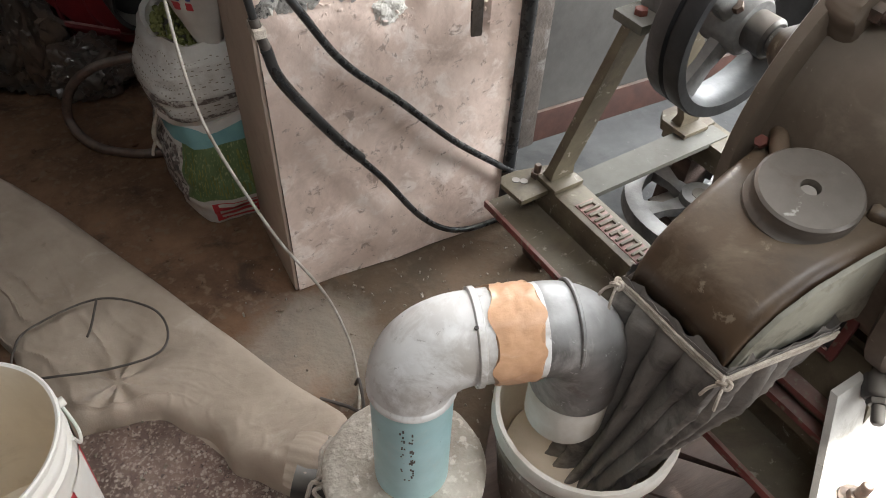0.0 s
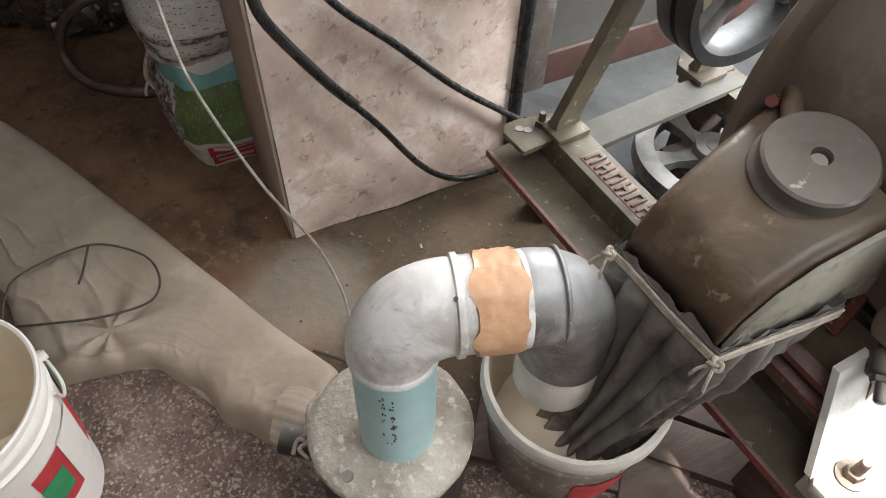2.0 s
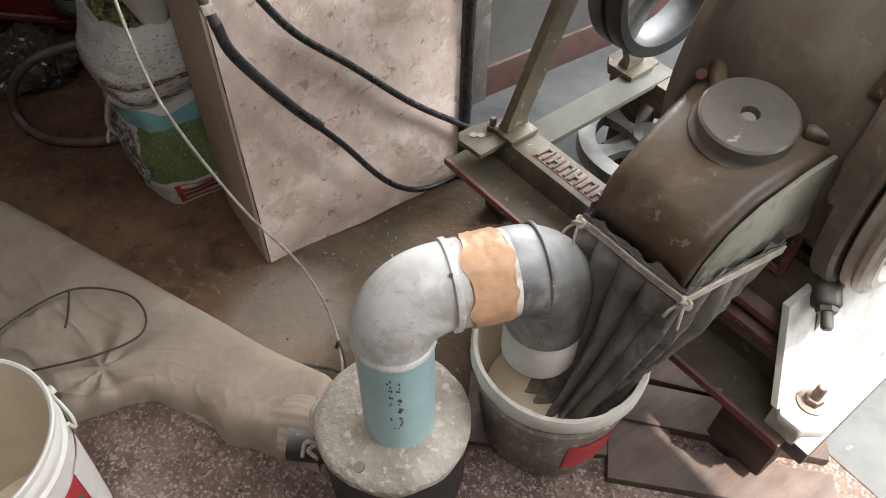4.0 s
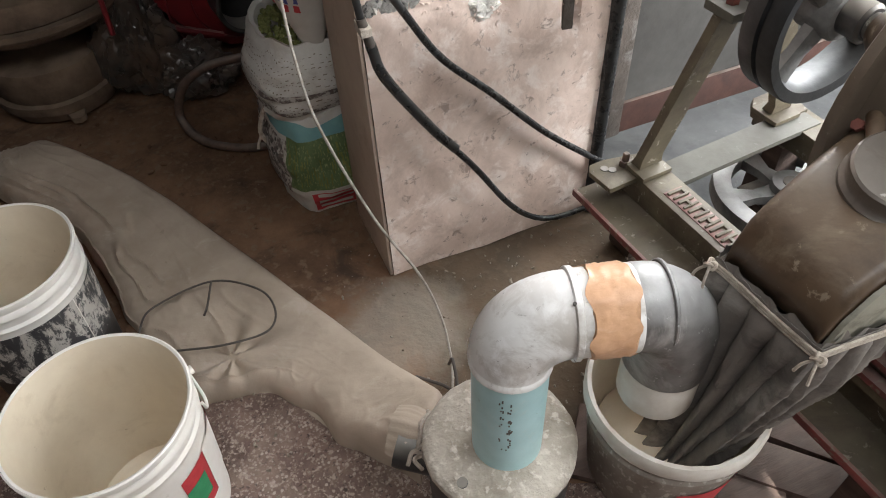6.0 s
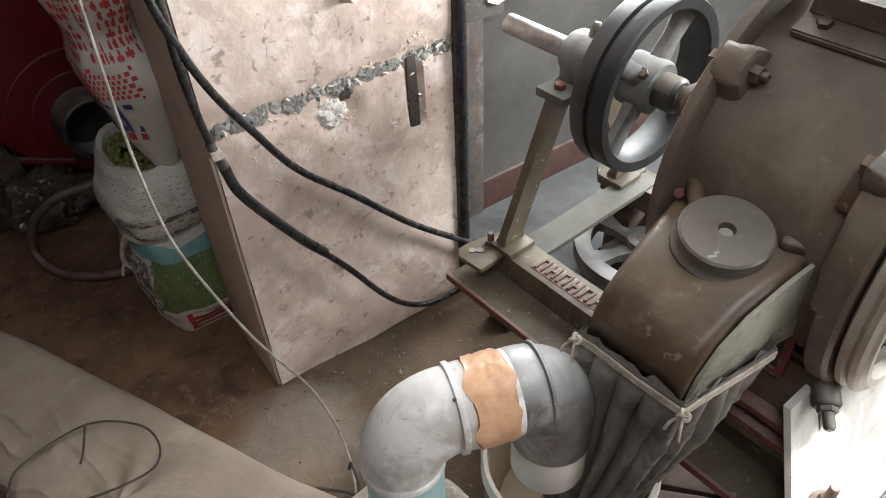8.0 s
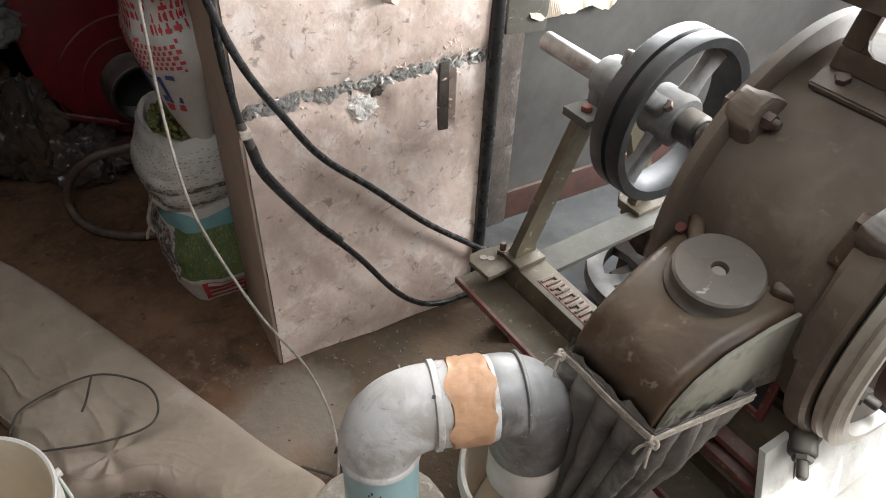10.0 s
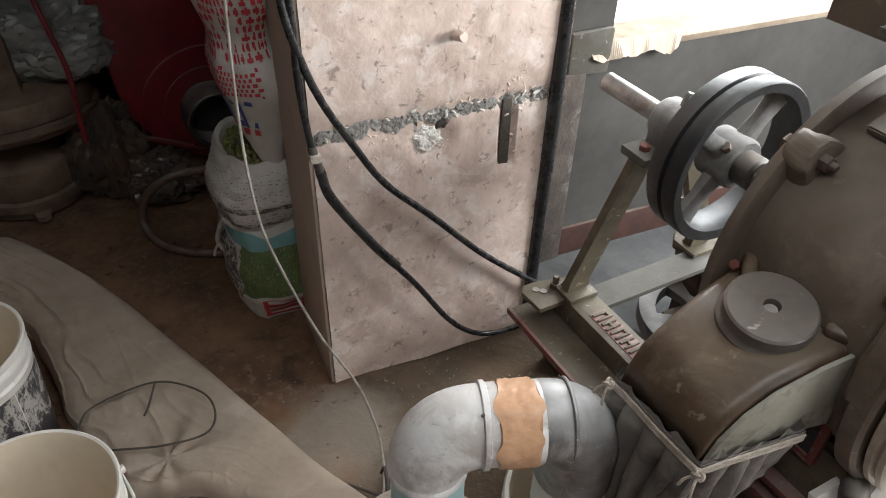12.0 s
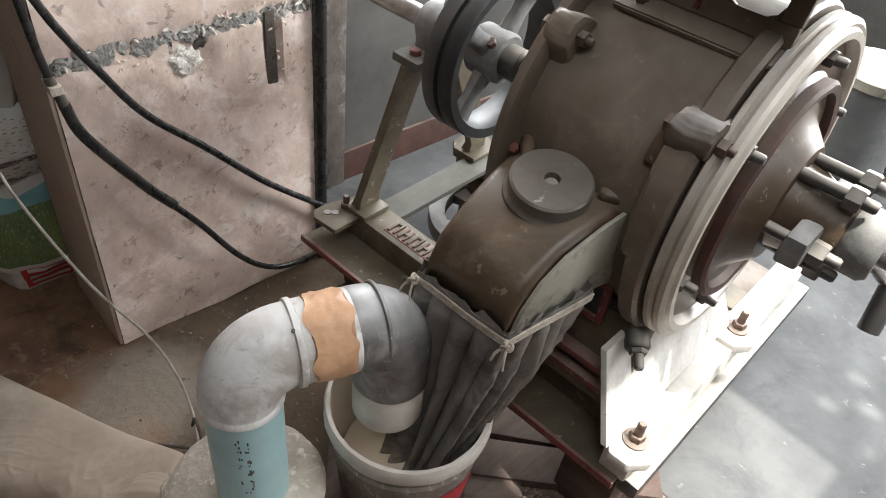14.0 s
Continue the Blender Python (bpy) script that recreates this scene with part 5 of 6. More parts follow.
# ---- long cotton dust sleeve on the floor ----
ST = [(-0.135, -0.525, -0.085, -0.46, 0.125), (-0.2, -0.45, -0.035, -0.41, 0.115), (-0.25, -0.385, -0.05, -0.35, 0.09), (-0.31, -0.27, -0.105, -0.235, 0.062), (-0.37, -0.2, -0.165, -0.1, 0.052), (-0.53, -0.155, -0.225, 0.03, 0.05), (-0.585, 0.0, -0.29, 0.17, 0.05), (-0.62, 0.15, -0.37, 0.33, 0.05), (-0.68, 0.4, -0.46, 0.51, 0.055), (-0.77, 0.58, -0.57, 0.69, 0.06), (-0.9, 0.74, -0.67, 0.82, 0.07), (-0.9, 0.88, -0.74, 0.91, 0.05)]
LE = spline([(a, b, 0) for a, b, c, d, e in ST], 30)
RE = spline([(c, d, 0) for a, b, c, d, e in ST], 30)
HE = spline([(e, 0, 0) for a, b, c, d, e in ST], 30)
rings = []
NV = 90


def sleeve_z(u, v, x, y, h):
    e = max(0.0, 1 - abs(2 * v - 1) ** 7) ** 0.5
    z = h * e
    z += 0.006 * e * noise.noise(Vector((x * 6, y * 6, 1)))
    left = max(0.0, 1 - v * 1.6)
    z += e * (0.0025 + 0.01 * left) * min(1, max(0, 4 * (u - 0.28))) * max(0.0, 1 - abs(noise.noise(Vector((v * 6 + 2.5 * u, u * 9 - v, 5)))) / 0.2) ** 1.5
    z += e * 0.012 * left * noise.noise(Vector((x * 9, y * 9, 6)))
    z += e * 0.0022 * max(0.0, 0.22 - abs(noise.noise(Vector((x * 24 + y * 9, y * 24 - x * 6, 8))))) * 4 * (0.3 + left)
    r = math.hypot(x + 0.41, y + 0.11)
    z += e * 0.007 * math.sin(7 * math.atan2(y + 0.11, x + 0.41) + 2) * math.exp(-(r / 0.13) ** 2) * min(1, r / 0.03)
    z += e * 0.0012 * noise.noise(Vector((x * 38, y * 38, 2)))
    if u < 0.16:
        z += e * 0.0012 * (1 - u / 0.16) * math.sin(40 * v + 3 * math.sin(5 * v))
    return max(0.005, z)


for i in range(len(LE)):
    u = i / (len(LE) - 1)
    h = HE[i].x
    ring = []
    for k in range(NV + 1):
        v = k / NV
        p = LE[i].lerp(RE[i], v)
        w = 0.012 * noise.noise(Vector((p.x * 12, p.y * 12, 3)))
        p.x += w * (1 - v)
        p.y += w * (1 - v)
        p.z = sleeve_z(u, v, p.x, p.y, h)
        ring.append(p)
    low = 0.03 if u < 0.12 else 0.004
    for k in range(10, -1, -1):
        p = LE[i].lerp(RE[i], 0.02 + 0.96 * k / 10)
        p.z = min(low, 0.5 * h)
        ring.append(p)
    rings.append(ring)
bag = part("dust_sleeve", loft(rings), M_CLOTH)
tagged(bag, "long limp unbleached cotton dust sleeve lying on the floor", "cloth sleeve")
# gathered neck and the string that ties it
bm = bmesh.new()
nc = Vector((-0.105, -0.505, 0.12))
nd = Vector((-0.62, 0.5, 0)).normalized()
ns = Vector((nd.y, -nd.x, 0))
for off in (-0.008, 0.004, 0.014):
    pts = [nc + nd * (off + 0.003 * math.sin(5 * a)) + (ns * math.cos(a) + Vector((0, 0, 1)) * math.sin(a)) * 0.046 for a in [2 * math.pi * k / 28 for k in range(29)]]
    tube(pts, 0.0042, 8, bm)
for k in range(5):
    a = 1.2 * k
    q = nc + ns * -0.02 + Vector((-0.02, -0.03, 0.04))
    tube(spline([q, q + Vector((0.02 * math.cos(a), 0.014 * math.sin(a), 0.008)), q + Vector((0.03 * math.cos(a + 0.8), 0.02 * math.sin(a + 0.8), -0.012))], 6), 0.004, 7, bm)
tagged(part("neck_string", bm, M_ROPE), "frayed cotton string tying the sleeve neck to the drum", "rope")
rings = []
for i in range(9):
    t = i / 8
    r = (0.044, 0.047, 0.043, 0.047, 0.051, 0.054, 0.055, 0.053, 0.05)[i]
    c = Vector((-0.085, -0.525, 0.115)) + nd * (0.1 * t)
    rings.append([c + (ns * math.cos(a) + Vector((0, 0, 1)) * math.sin(a)) * (r + 0.001 * math.sin(19 * a + t * 2) + 0.002 * math.sin(5 * a)) for a in [2 * math.pi * k / 80 for k in range(80)]])
part("gathered_neck", loft(rings), M_CLOTH, bag)

# ---- wires ----
def cable(name, pts, r, material, label, category="cable", n=10):
    ob = part(name, tube(spline(pts, n), r, 10), material)
    return tagged(ob, label, category)


cable("thick_cable", [(-0.06, -0.02, 1.25), (-0.035, -0.022, 1.05), (-0.022, -0.03, 0.94), (0.019, -0.03, 0.81), (0.079, -0.03, 0.695), (0.145, -0.03, 0.587), (0.25, -0.03, 0.477), (0.378, -0.03, 0.337), (0.49, -0.03, 0.235), (0.56, -0.032, 0.178), (0.62, -0.02, 0.15)], 0.0077, M_WIREBLK, "black power cable draped across the pillar")
c2 = cable("drooping_cable", [(-0.02, -0.02, 1.15), (-0.014, -0.025, 0.95), (-0.016, -0.035, 0.84), (-0.003, -0.04, 0.7), (0.026, -0.042, 0.586), (0.11, -0.045, 0.445), (0.205, -0.045, 0.305), (0.29, -0.045, 0.165), (0.36, -0.045, 0.09), (0.43, -0.045, 0.06), (0.51, -0.045, 0.058), (0.58, -0.04, 0.052), (0.66, -0.02, 0.06)], 0.0072, M_WIREBLK, "taped black cable sagging to the pillar foot")
part("tape_wrap", tube(spline([(-0.006, -0.04, 0.715), (-0.001, -0.041, 0.69), (0.008, -0.042, 0.655)], 5), 0.0092, 10), M_WIREGRY, c2, "grey tape wrapping")
part("tape_wrap", tube(spline([(0.006, -0.042, 0.66), (0.026, -0.042, 0.586), (0.11, -0.045, 0.445), (0.16, -0.045, 0.375)], 6), 0.0105, 10), M_WIREBLK, c2)
part("clip", rough_up(box((-0.012, -0.056, 0.684), (0.008, -0.01, 0.7), 0.003), 0.002, 60), M_ROPE, c2, "string cable tie")
cable("white_flex", [(-0.1, 0.02, 1.2), (-0.115, 0.015, 0.95), (-0.125, 0.0, 0.75), (-0.127, -0.05, 0.616), (-0.113, -0.1, 0.526), (-0.057, -0.15, 0.345), (0.005, -0.2, 0.207), (0.03, -0.24, 0.1), (0.03, -0.28, 0.03), (0.018, -0.32, 0.012), (0.0, -0.36, 0.012)], 0.0029, M_WIREWHT, "dirty white flex hanging to the floor")
cable("loose_twine", [(-0.06, -0.3, 0.012), (-0.02, -0.34, 0.012), (0.005, -0.37, 0.02), (0.02, -0.32, 0.05), (0.018, -0.3, 0.01)], 0.0035, M_WIREGRY, "bit of grey twine on the floor", "twine")
LZ = 0.086
cable("wire_loop", [(-0.63, -0.06, 0.06), (-0.593, -0.022, 0.075), (-0.577, 0.026, LZ), (-0.541, 0.073, LZ), (-0.407, 0.094, LZ), (-0.314, 0.03, LZ - 0.005), (-0.292, -0.04, LZ - 0.01), (-0.321, -0.094, LZ - 0.01), (-0.411, -0.102, LZ + 0.002), (-0.51, -0.072, LZ), (-0.6, -0.03, 0.07)], 0.0025, M_WIREGRY, "thin dark flex looped on the sleeve")
cable("wire_tail", [(-0.407, 0.094, LZ), (-0.428, 0.028, LZ), (-0.441, 0.0, LZ)], 0.0025, M_WIREGRY, "short end of dark flex")
cable("floor_hose", [(-0.06, 0.83, 0.19), (-0.146, 0.816, 0.2), (-0.253, 0.811, 0.2), (-0.331, 0.833, 0.14), (-0.365, 0.826, 0.05), (-0.326, 0.732, 0.016), (-0.234, 0.65, 0.014), (-0.148, 0.622, 0.014), (-0.05, 0.6, 0.014)], 0.013, M_SCREW, "grimy hose curling over the floor", "hose")

# ---- sacks ----
def sack(name, label, centre, w, d, h, material, lean=(0, 0), open_top=False, seed=1.0, turn=0.0, pinch=0.0, cone=False):
    rings = []
    n = 56
    for j in range(26):
        t = j / 25
        bulge = 0.82 + 0.25 * math.sin(math.pi * min(1, 0.12 + t * 0.9)) - pinch * t * t
        if cone:
            bulge = 0.5 + 4.6 * min(1, t * 2.2) ** 0.8 - (1.2 * math.exp(-((t - 0.62) / 0.09) ** 2))
        ring = []
        for k in range(n):
            a = 2 * math.pi * k / n
            ca, sa = math.cos(a), math.sin(a)
            x = 0.5 * w * bulge * math.copysign(abs(ca) ** 0.7, ca)
            y = 0.5 * d * bulge * math.copysign(abs(sa) ** 0.7, sa)
            wr = 1 + 0.09 * noise.noise(Vector((ca * 1.6 + seed, sa * 1.6, t * 5))) + 0.035 * noise.noise(Vector((ca * 5, sa * 5 + seed, t * 16)))
            p = Vector((x * wr, y * wr, h * t + (0.02 * noise.noise(Vector((ca * 2, sa * 2, seed))) if t > 0.8 else 0)))
            p = Euler((0, 0, radians(turn))).to_matrix() @ p
            ring.append(Vector(centre) + p + Vector((lean[0] * t, lean[1] * t, 0)))
        rings.append(ring)
    if open_top:
        c = sum(rings[-1], Vector()) / n
        for q, dz in ((0.9, -0.005), (0.82, -0.05)):
            rings.append([c + (p - c) * q + Vector((0, 0, dz)) for p in rings[25]])
    ob = part(name, loft(rings), material)
    tagged(ob, label, "sack")
    return ob, rings


def band(ob, rings, j0, j1, k0, k1, material, name, label="", off=0.003):
    """A printed field that follows a sack's skin."""
    bm = bmesh.new()
    n = len(rings[0])
    c = [sum(r, Vector()) / n for r in rings]
    vs = []
    for j in range(j0, j1 + 1):
        vs.append([bm.verts.new(rings[j][k % n] + (rings[j][k % n] - c[j]).normalized() * off) for k in range(k0, k1 + 1)])
    for a, b in zip(vs, vs[1:]):
        for k in range(k1 - k0):
            bm.faces.new((a[k], a[k + 1], b[k + 1], b[k]))
    return part(name, bm, material, ob, label)


def marks(ob, rings, spots, material, name, label="", off=0.003):
    """Small printed marks (j, k, rows, columns) on a sack's skin, as one print."""
    bm = bmesh.new()
    n = len(rings[0])
    c = [sum(r, Vector()) / n for r in rings]

    def at(j, k):
        j0, k0 = min(24, int(j)), int(k)
        a = rings[j0][k0 % n].lerp(rings[j0][(k0 + 1) % n], k - k0)
        b = rings[j0 + 1][k0 % n].lerp(rings[j0 + 1][(k0 + 1) % n], k - k0)
        p = a.lerp(b, j - j0)
        return p + (p - c[j0]).normalized() * off

    for j, k, dj, dk in spots:
        g = [[bm.verts.new(at(min(24.9, j + dj * a / 2), k + dk * b / 2)) for b in range(3)] for a in range(3)]
        for a in range(2):
            for b in range(2):
                bm.faces.new((g[a][b], g[a][b + 1], g[a + 1][b + 1], g[a + 1][b]))
    return tagged(part(name, bm, material, ob, label), kind="stuff")


low_sack, rg = sack("feed_sack", "half-full printed feed sack slumped beside the pillar", (-0.03, 0.45, 0.0), 0.26, 0.34, 0.3, M_SACKW, seed=2.0)
band(low_sack, rg, 8, 20, 34, 46, M_SACKG, "meadow_print", "green printed meadow")
band(low_sack, rg, 6, 19, 24, 34, M_PATTERN, "speckled_print", "speckled printed field")
random.seed(27)
marks(low_sack, rg, [(8.2 + 9 * random.random(), 34.5 + 11 * random.random(), random.uniform(0.8, 2.4), random.uniform(0.08, 0.2)) for q in range(90)], M_GREENS, "grass_print", "printed grass blades", 0.0045)
marks(low_sack, rg, [(6.5 + 12 * random.random(), 24.5 + 9 * random.random(), random.uniform(0.3, 0.9), random.uniform(0.2, 0.6)) for q in range(70)], M_INK, "dark_flecks", "dark printed flecks", 0.0045)
band(low_sack, rg, 20, 23, 24, 48, M_TEAL, "teal_band", "teal printed stripe")
band(low_sack, rg, 1, 7, 38, 44, M_LABELRED, "red_label", "red label with unreadable white marks")
for k in range(3):
    band(low_sack, rg, 2 + 2 * k, 3 + 2 * k, 39, 43, M_SACKW, "label_bar", "", 0.006)
up_sack, rg = sack("open_sack", "open white woven sack of green feed on a feed sack", (-0.04, 0.45, 0.285), 0.25, 0.3, 0.2, M_SACKW, (0.01, 0.0), True, 5.0)
band(up_sack, rg, 3, 5, 22, 50, M_PATTERN, "lace_print", "grey lace-like print")
band(up_sack, rg, 9, 11, 22, 50, M_PATTERN, "lace_print")
random.seed(17)
lace = []
for row, step in ((4.2, 0.9), (6.0, 0.6), (7.0, 0.9), (12.2, 0.7), (14.0, 0.5), (15.0, 0.9), (17.5, 0.6), (19.0, 0.8), (21.0, 0.5)):
    k = 20.0
    while k < 52:
        lace.append((row + 0.5 * math.sin(1.7 * k) + random.uniform(-0.4, 0.4), k, random.uniform(0.12, 0.35), step * random.uniform(0.25, 0.6)))
        k += step
marks(up_sack, rg, lace, M_CRUMB, "lace_dots", "fine dark printed ornament")
bm = bmesh.new()
random.seed(7)
for k in range(420):
    a, d = random.random() * 6.28, math.sqrt(random.random())
    bmesh.ops.create_icosphere(bm, subdivisions=1, radius=random.uniform(0.004, 0.009), matrix=Matrix.Translation((-0.03 + 0.088 * d * math.cos(a), 0.45 + 0.11 * d * math.sin(a), 0.468 + 0.02 * (1 - d) + random.uniform(-0.004, 0.006))))
tagged(part("green_feed", bm, M_GREENS), "dried green feed filling the open sack", "feed", kind="stuff")
bm = tube(spline([(-0.155, 0.4, 0.3), (-0.175, 0.42, 0.24), (-0.18, 0.43, 0.2), (-0.168, 0.43, 0.165)], 5), 0.006, 8)
tube(spline([(-0.178, 0.43, 0.2), (-0.19, 0.44, 0.17), (-0.196, 0.44, 0.15)], 4), 0.004, 7, bm)
tagged(part("sack_tie", bm, M_ROPE), "knotted string tying the sack corner", "rope")

hang, rg = sack("hanging_sack", "white sack with red print hung beside the pillar", (-0.012, 0.37, 0.42), 0.035, 0.06, 0.62, M_SACKW, (-0.05, 0.03), False, 8.0, 0.0, 0.0, True)
random.seed(21)
spots = []
for row in range(13):
    j, k = 14.0 + 0.85 * row, 24 + random.random()
    while k < 45:
        dk = random.uniform(0.3, 1.1)
        if random.random() < 0.72:
            spots.append((j + random.uniform(0, 0.25), k, random.uniform(0.25, 0.6), dk))
            spots.append((j, k + dk * 0.4, 0.75, 0.28))
        k += dk + random.uniform(0.2, 0.6)
marks(hang, rg, spots, M_LABELRED, "red_print", "dense red unreadable print")
marks(hang, rg, [(11.3 + 0.42 * r, k + 0.5 * (r % 2), 0.3, 0.55) for r in range(5) for k in range(25, 42)] + [(11.0, 25, 0.25, 17), (13.3, 25, 0.3, 17), (6.4, 29, 0.8, 11)], M_LABELRED, "lattice_print", "red lattice band")
marks(hang, rg, [(7.4, 29, 0.7, 11), (10.2, 29, 0.5, 11), (7.4, 29, 3.2, 2.0), (7.4, 36, 3.2, 1.2)], M_LABELBLUE, "blue_print", "blue square print")
marks(hang, rg, [(23.4, 25, 1.4, 12)], M_LABELBLUE, "blue_band", "blue printed band")

s1, rg = sack("printed_sack", "tall white printed sack with red and green marks", (-1.08, 0.95, 0.0), 0.32, 0.22, 0.78, M_SACKDIM, (0.02, 0.05), False, 3.0, 15)
spots = []
for row in range(7):
    k = 37.0
    while k < 50:
        dk = random.uniform(0.3, 0.9)
        if random.random() < 0.6:
            spots.append((13 + 1.3 * row + random.uniform(0, 0.3), k, random.uniform(0.2, 0.5), dk))
        k += dk + random.uniform(0.25, 0.7)
marks(s1, rg, spots, M_LABELRED, "red_print", "small red unreadable print")
marks(s1, rg, [(11.0 + 0.9 * math.sin(a) - 0.25, 45 + 1.1 * math.cos(a) - 0.3, 0.5, 0.6) for a in [0.35 * q for q in range(18)]], M_LABELGRN, "green_badge", "round green printed badge")
marks(s1, rg, [(22.6, 36, 0.9, 14)], M_TEAL, "teal_band", "teal printed stripe")
s2, rg = sack("yellow_sack", "yellow and red printed plastic sack, creased", (-1.03, 0.68, 0.0), 0.3, 0.2, 0.6, M_YELLOW, (-0.03, 0.02), False, 6.0, 10, 0.3)
band(s2, rg, 12, 22, 36, 48, M_LABELRED, "red_print", "red printed blaze")
band(s2, rg, 1, 8, 34, 52, M_INK, "dark_print", "dark printed panel")
band(s2, rg, 4, 5, 40, 46, M_YELLOW, "yellow_bar", "", 0.006)
marks(s2, rg, [(13 + 8 * random.random(), 36 + 11 * random.random(), random.uniform(0.4, 1.6), random.uniform(0.3, 1.0)) for q in range(40)], M_SACKDIM, "white_flash", "white flecks in the red blaze", 0.006)
marks(s2, rg, [(12 + 11 * random.random(), 36 + 11 * random.random(), random.uniform(0.5, 2.4), random.uniform(0.4, 1.3)) for q in range(34)], M_YELLOW, "yellow_flames", "yellow flames in the red blaze", 0.0048)
s3, rg = sack("red_sack", "low red printed sack behind the bucket", (-1.02, 0.5, 0.0), 0.26, 0.16, 0.2, M_LABELRED, (0, 0), False, 9.0, 5, 0.2)
band(s3, rg, 14, 19, 36, 48, M_YELLOW, "yellow_bar", "yellow printed strip")

# ---- stored lumber in the dark corner ----
def iron_wheel(name, label, m, r, h):
    w = thing(name, label, "iron wheel", m, "old iron wheels in the corner")
    part("drum_rim", rough_up(lathe([(0, r * 0.55), (0, r * 0.93), (0.01, r * 0.97), (h * 0.42, r * 0.97), (h * 0.46, r), (h * 0.9, r), (h, r * 0.97), (h + 0.004, r * 0.9), (h + 0.012, r * 0.5), (h + 0.04, r * 0.3), (h + 0.045, r * 0.12)], (0, 0, 0), (0, 0, 1), 56), 0.003, 14), M_RUST, w)
    bm = prism([(r - 0.02, -0.03), (r + 0.035, -0.02), (r + 0.045, 0), (r + 0.035, 0.02), (r - 0.02, 0.03)], 0.01, 0.03, "z", 0.003)
    part("lug", bm, M_RUST, w)
    part("hoop", rough_up(ring_lathe([(h * 0.2, r * 0.95), (h * 0.2, r * 1.05), (h * 0.26, r * 1.07), (h * 0.38, r * 1.06), (h * 0.42, r * 0.95)], (0, 0, 0), (0, 0, 1), 56), 0.002, 14), M_RUST, w, "rusty hoop round the rim")
    return w


iron_wheel("old_iron_wheel", "rusty dusty iron wheel lying on the floor", pose(-0.69, 1.21, 0.005, 0, 0, -80), 0.18, 0.17)
iron_wheel("old_iron_wheel", "larger rusty iron wheel stacked askew on another", pose(-0.67, 1.21, 0.275, -4, 3, 40), 0.25, 0.12)
arch = thing("rusty_cowl", "dark rusted iron cowl with an orange lip, on the iron wheels", "cowl")


def arch_ring(r0, r1, legs):
    """Outline of an upturned U."""
    out = [(-r1, -legs)] + [(-r1 * math.cos(radians(a)), r1 * math.sin(radians(a))) for a in range(0, 181, 15)] + [(r1, -legs)]
    return out + [(r0, -legs)] + [(r0 * math.cos(radians(a)), r0 * math.sin(radians(a))) for a in range(0, 181, 15)] + [(-r0, -legs)]


bm = prism(arch_ring(0.07, 0.13, 0.16), 0.0, 0.16, "y", 0.004)
bm.transform(Matrix.Translation((-0.73, 1.06, 0.575)))
part("shell", rough_up(bm, 0.003, 20), M_RUST, arch)
bm = prism(arch_ring(0.066, 0.078, 0.155), -0.012, 0.0, "y", 0.002)
bm.transform(Matrix.Translation((-0.73, 1.06, 0.575)))
part("lip", rough_up(bm, 0.003, 25), M_RUSTORANGE, arch, "orange rusted lip")


def crumple(name, label, category, centre, size, material, seed, amp=0.3):
    bm = bmesh.new()
    bmesh.ops.create_icosphere(bm, subdivisions=5, radius=1)
    for v in bm.verts:
        d = v.co.normalized()
        k = 1 + amp * noise.noise(d * 1.5 + Vector((seed, 0, 0))) + 0.5 * amp * abs(noise.noise(d * 4 + Vector((seed, 3, 0)))) - 0.45 * amp * abs(noise.noise(d * 9 + Vector((seed, 7, 0)))) - 0.3 * amp * abs(noise.noise(Vector((d.x * 6, d.y * 6, d.z * 22)) + Vector((seed, 2, 5))))
        v.co = d * k
    bm.transform(Matrix.Translation(centre) @ Matrix.Diagonal((*size, 1)))
    for v in bm.verts:
        v.co.z = max(v.co.z, 0.004)
    return tagged(part(name, bm, material), label, category)


crumple("crumpled_black_bag", "crumpled dark plastic bag on the floor", "plastic bag", (-0.43, 1.12, 0.17), (0.11, 0.1, 0.2), M_POLYBLACK, 2.0, 0.42)
crumple("grey_plastic_bag", "grey plastic sheet bundled on the iron wheels", "plastic bag", (-0.5, 1.2, 0.52), (0.2, 0.13, 0.13), M_POLYGREY, 5.0, 0.34)
crumple("oily_rag", "dark oily rag bunched against the blower", "rag", (-0.28, 1.05, 0.06), (0.12, 0.1, 0.09), M_POLYBLACK, 8.0, 0.4)
cable("hanging_cable", [(-0.5, 1.05, 0.75), (-0.47, 1.0, 0.6), (-0.455, 0.98, 0.5), (-0.46, 0.97, 0.4), (-0.465, 0.97, 0.28)], 0.008, M_REDFAN, "dull red cable hanging over the bag", "cable")

fan = thing("blower", "dark red snail-shaped blower with a black inlet", "blower", pose(-0.05, 1.3, 0.0, 0, 0, 6))
outline = [(-0.2, 0.1), (-0.1, 0.035), (0.05, 0.0), (0.22, 0.03), (0.34, 0.15), (0.4, 0.35), (0.42, 0.85), (-0.34, 0.85), (-0.33, 0.5), (-0.3, 0.25)]
part("casing", prism(outline, -0.1, 0.12, "y", 0.012), M_REDFAN, fan)
for r in (0.155, 0.23):
    part("pressed_ring", ring_lathe([(-0.004, r - 0.006), (0.005, r), (-0.004, r + 0.006)], (-0.03, -0.1, 0.21), (0, -1, 0), 48), M_REDFAN, fan)
part("inlet", ring_lathe([(0, 0.088), (0.1, 0.085), (0.105, 0.095), (0.1, 0.1), (0, 0.103)], (-0.03, -0.1, 0.21), (0, -1, 0), 40), M_DARKSTEEL, fan, "black round inlet collar")
part("inlet_dark", lathe([(0, 0.087), (0.004, 0.087)], (-0.03, -0.1, 0.21), (0, -1, 0), 32), M_BLACK, fan)
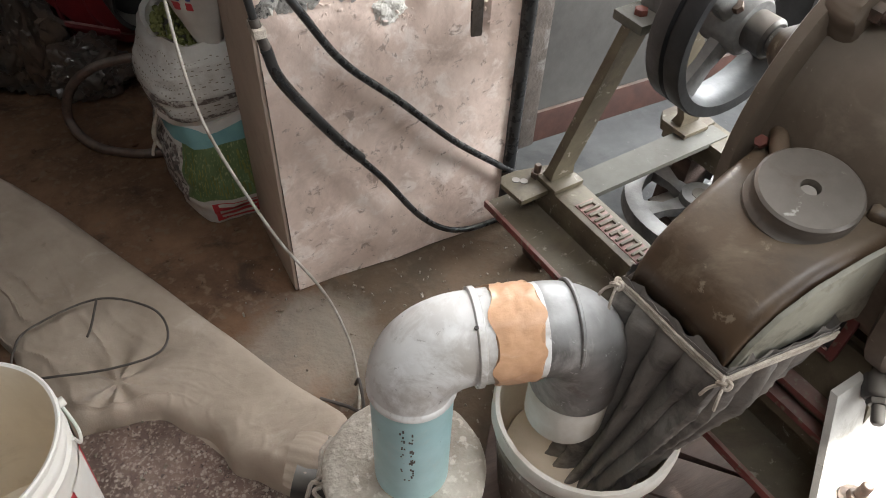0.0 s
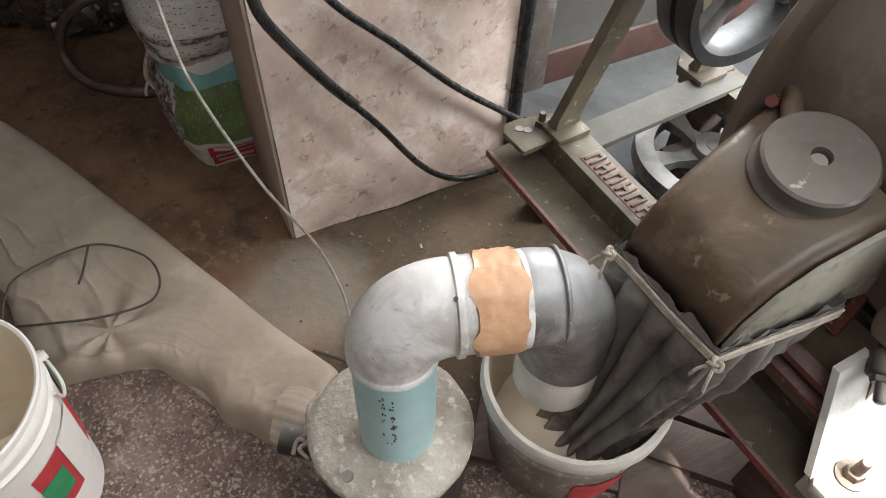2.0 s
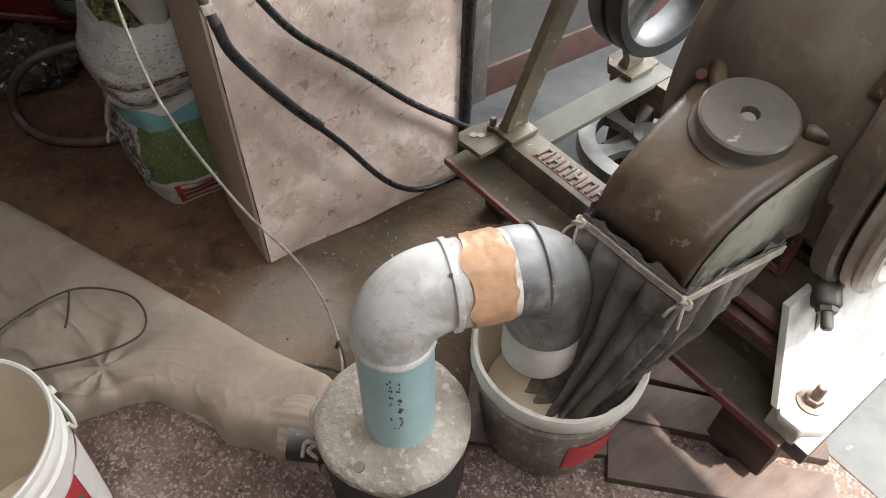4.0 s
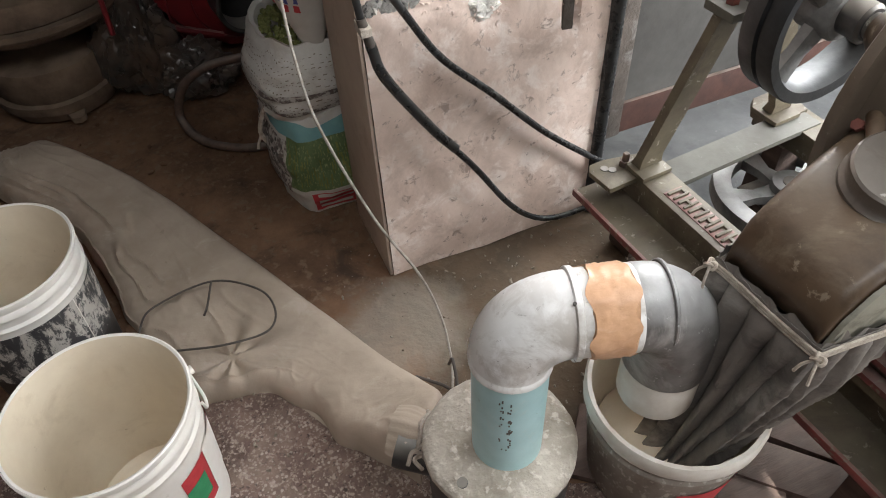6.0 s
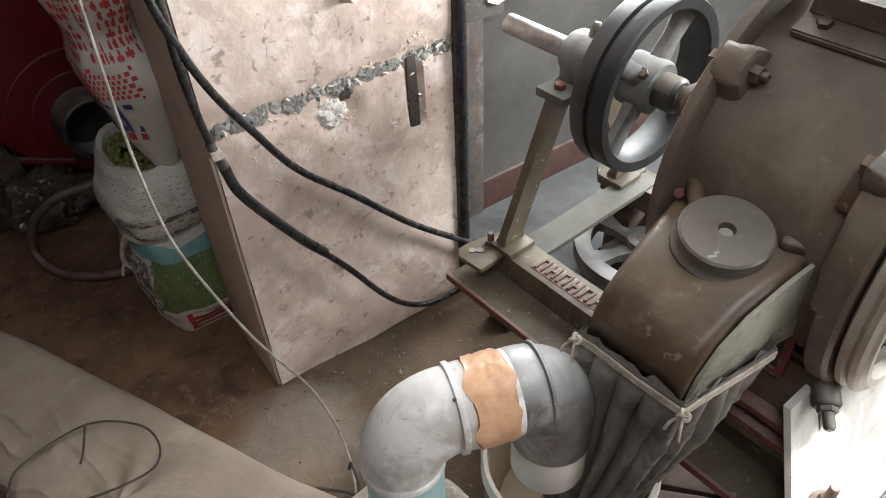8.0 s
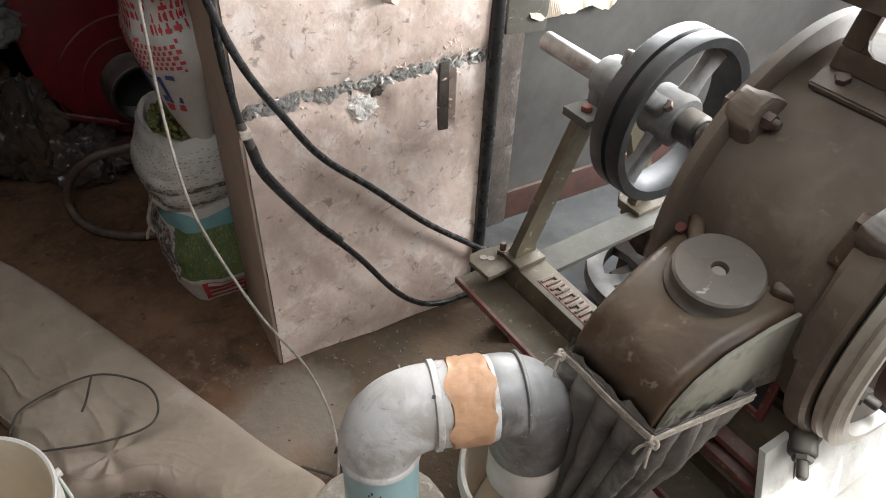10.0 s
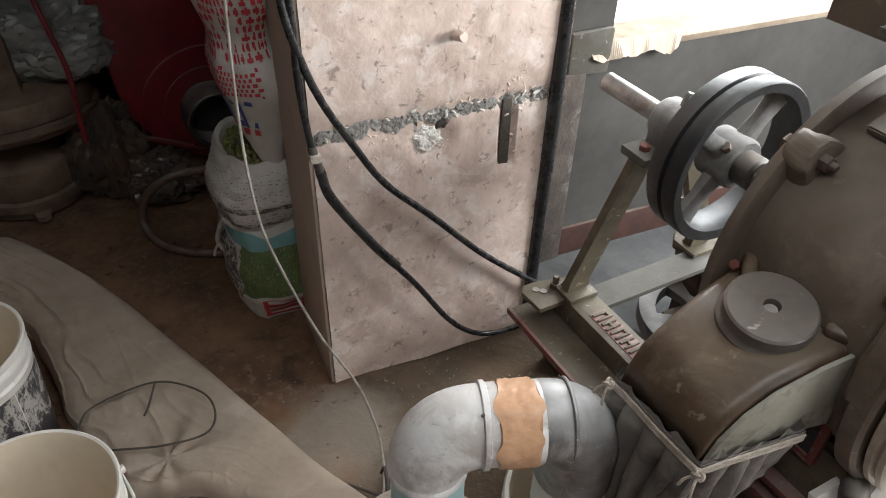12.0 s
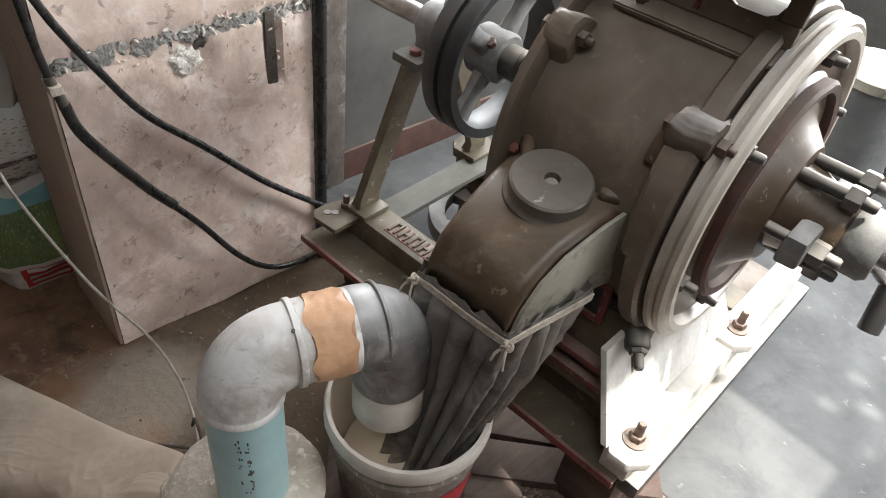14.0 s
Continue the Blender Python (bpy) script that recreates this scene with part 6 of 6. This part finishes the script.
for x in (-0.22, 0.22):
    part("foot", box((x - 0.05, -0.09, 0.0), (x + 0.05, 0.11, 0.12), 0.01), M_REDFAN, fan)
part("casing_brace", tube([(-0.27, -0.13, 0.17), (-0.12, -0.14, 0.1)], 0.012, 8), M_REDFAN, fan)

# ---- grey bin behind the mill ----
bn = thing("grey_bin", "tall grey metal bin standing behind the mill", "bin", pose(1.86, -0.76, 0.005))
part("body", rough_up(lathe([(0, 0.12), (0.01, 0.125), (0.25, 0.127), (0.26, 0.131), (0.27, 0.127), (0.5, 0.125), (0.52, 0.12)], (0, 0, 0), (0, 0, 1), 40), 0.003, 8), M_FLOORGREY, bn)
part("lid", lathe([(0.515, 0.118), (0.515, 0.133), (0.54, 0.133), (0.548, 0.12)], (0, 0, 0), (0, 0, 1), 40), M_PALE, bn)

# ---- boards and litter under the bucket ----
for lo_, hi_, rz, m_, lab in (((0, 0, 0), (0.4, 0.16, 0.018), -38, pose(0.12, -0.63, 0.003, 0, 0, -40), "worn grey plank under the bucket"), ((0, 0, 0), (0.34, 0.15, 0.018), 0, pose(0.22, -0.52, 0.003, 0, 0, -42), "worn grey plank under the bucket"), ((0, 0, 0), (0.3, 0.1, 0.03), 0, pose(0.45, -0.66, 0.003, 0, 0, -50), "brown board under the mill frame"), ((0, 0, 0), (0.42, 0.085, 0.022), 0, pose(0.3, -0.84, 0.003, 0, 0, -44), "dark red-brown board beside the bucket"), ((0, 0, 0), (0.4, 0.09, 0.026), 0, pose(0.4, -0.76, 0.003, 0, 0, -47), "dark red-brown board beside the bucket")):
    ob = part("plank", rough_up(box(lo_, hi_, 0.006), 0.003, 18), M_WOOD)
    ob.matrix_world = m_
    tagged(ob, lab, "plank", "planks under the bucket")
random.seed(31)
bm = bmesh.new()
for k in range(1500):
    x, y = random.uniform(-0.75, 0.6), random.uniform(-1.05, 0.15)
    if x < -0.15 and y > -0.15 or (x > 0.0 and y > -0.03):
        continue
    s = 0.0008 + 0.003 * random.random() ** 4
    bmesh.ops.create_cube(bm, size=2 * s, matrix=Matrix.Translation((x, y, 0.005)) @ Euler((random.random() * 3, random.random() * 3, random.random() * 3)).to_matrix().to_4x4() @ Matrix.Diagonal((1.3, 0.8, 0.5, 1)))
tagged(part("floor_grit", bm, M_CRUMB, flat=True), "grit and spilt meal scattered on the floor", "grit", kind="stuff")
bm = bmesh.new()
for k in range(240):
    x, y = random.uniform(-0.7, 0.1), random.uniform(-0.1, 1.0)
    if x > -0.02 and y > -0.02:
        continue
    s = 0.002 + 0.007 * random.random() ** 3
    bmesh.ops.create_icosphere(bm, subdivisions=1, radius=s, matrix=Matrix.Translation((x, y, 0.0)) @ Euler((0, 0, random.random() * 3)).to_matrix().to_4x4() @ Matrix.Diagonal((1.4, 1, 0.6, 1)))
tagged(part("dirt_clods", rough_up(bm, 0.004, 60), M_DIRT), "clods of trodden dirt on the floor", "dirt", kind="stuff")
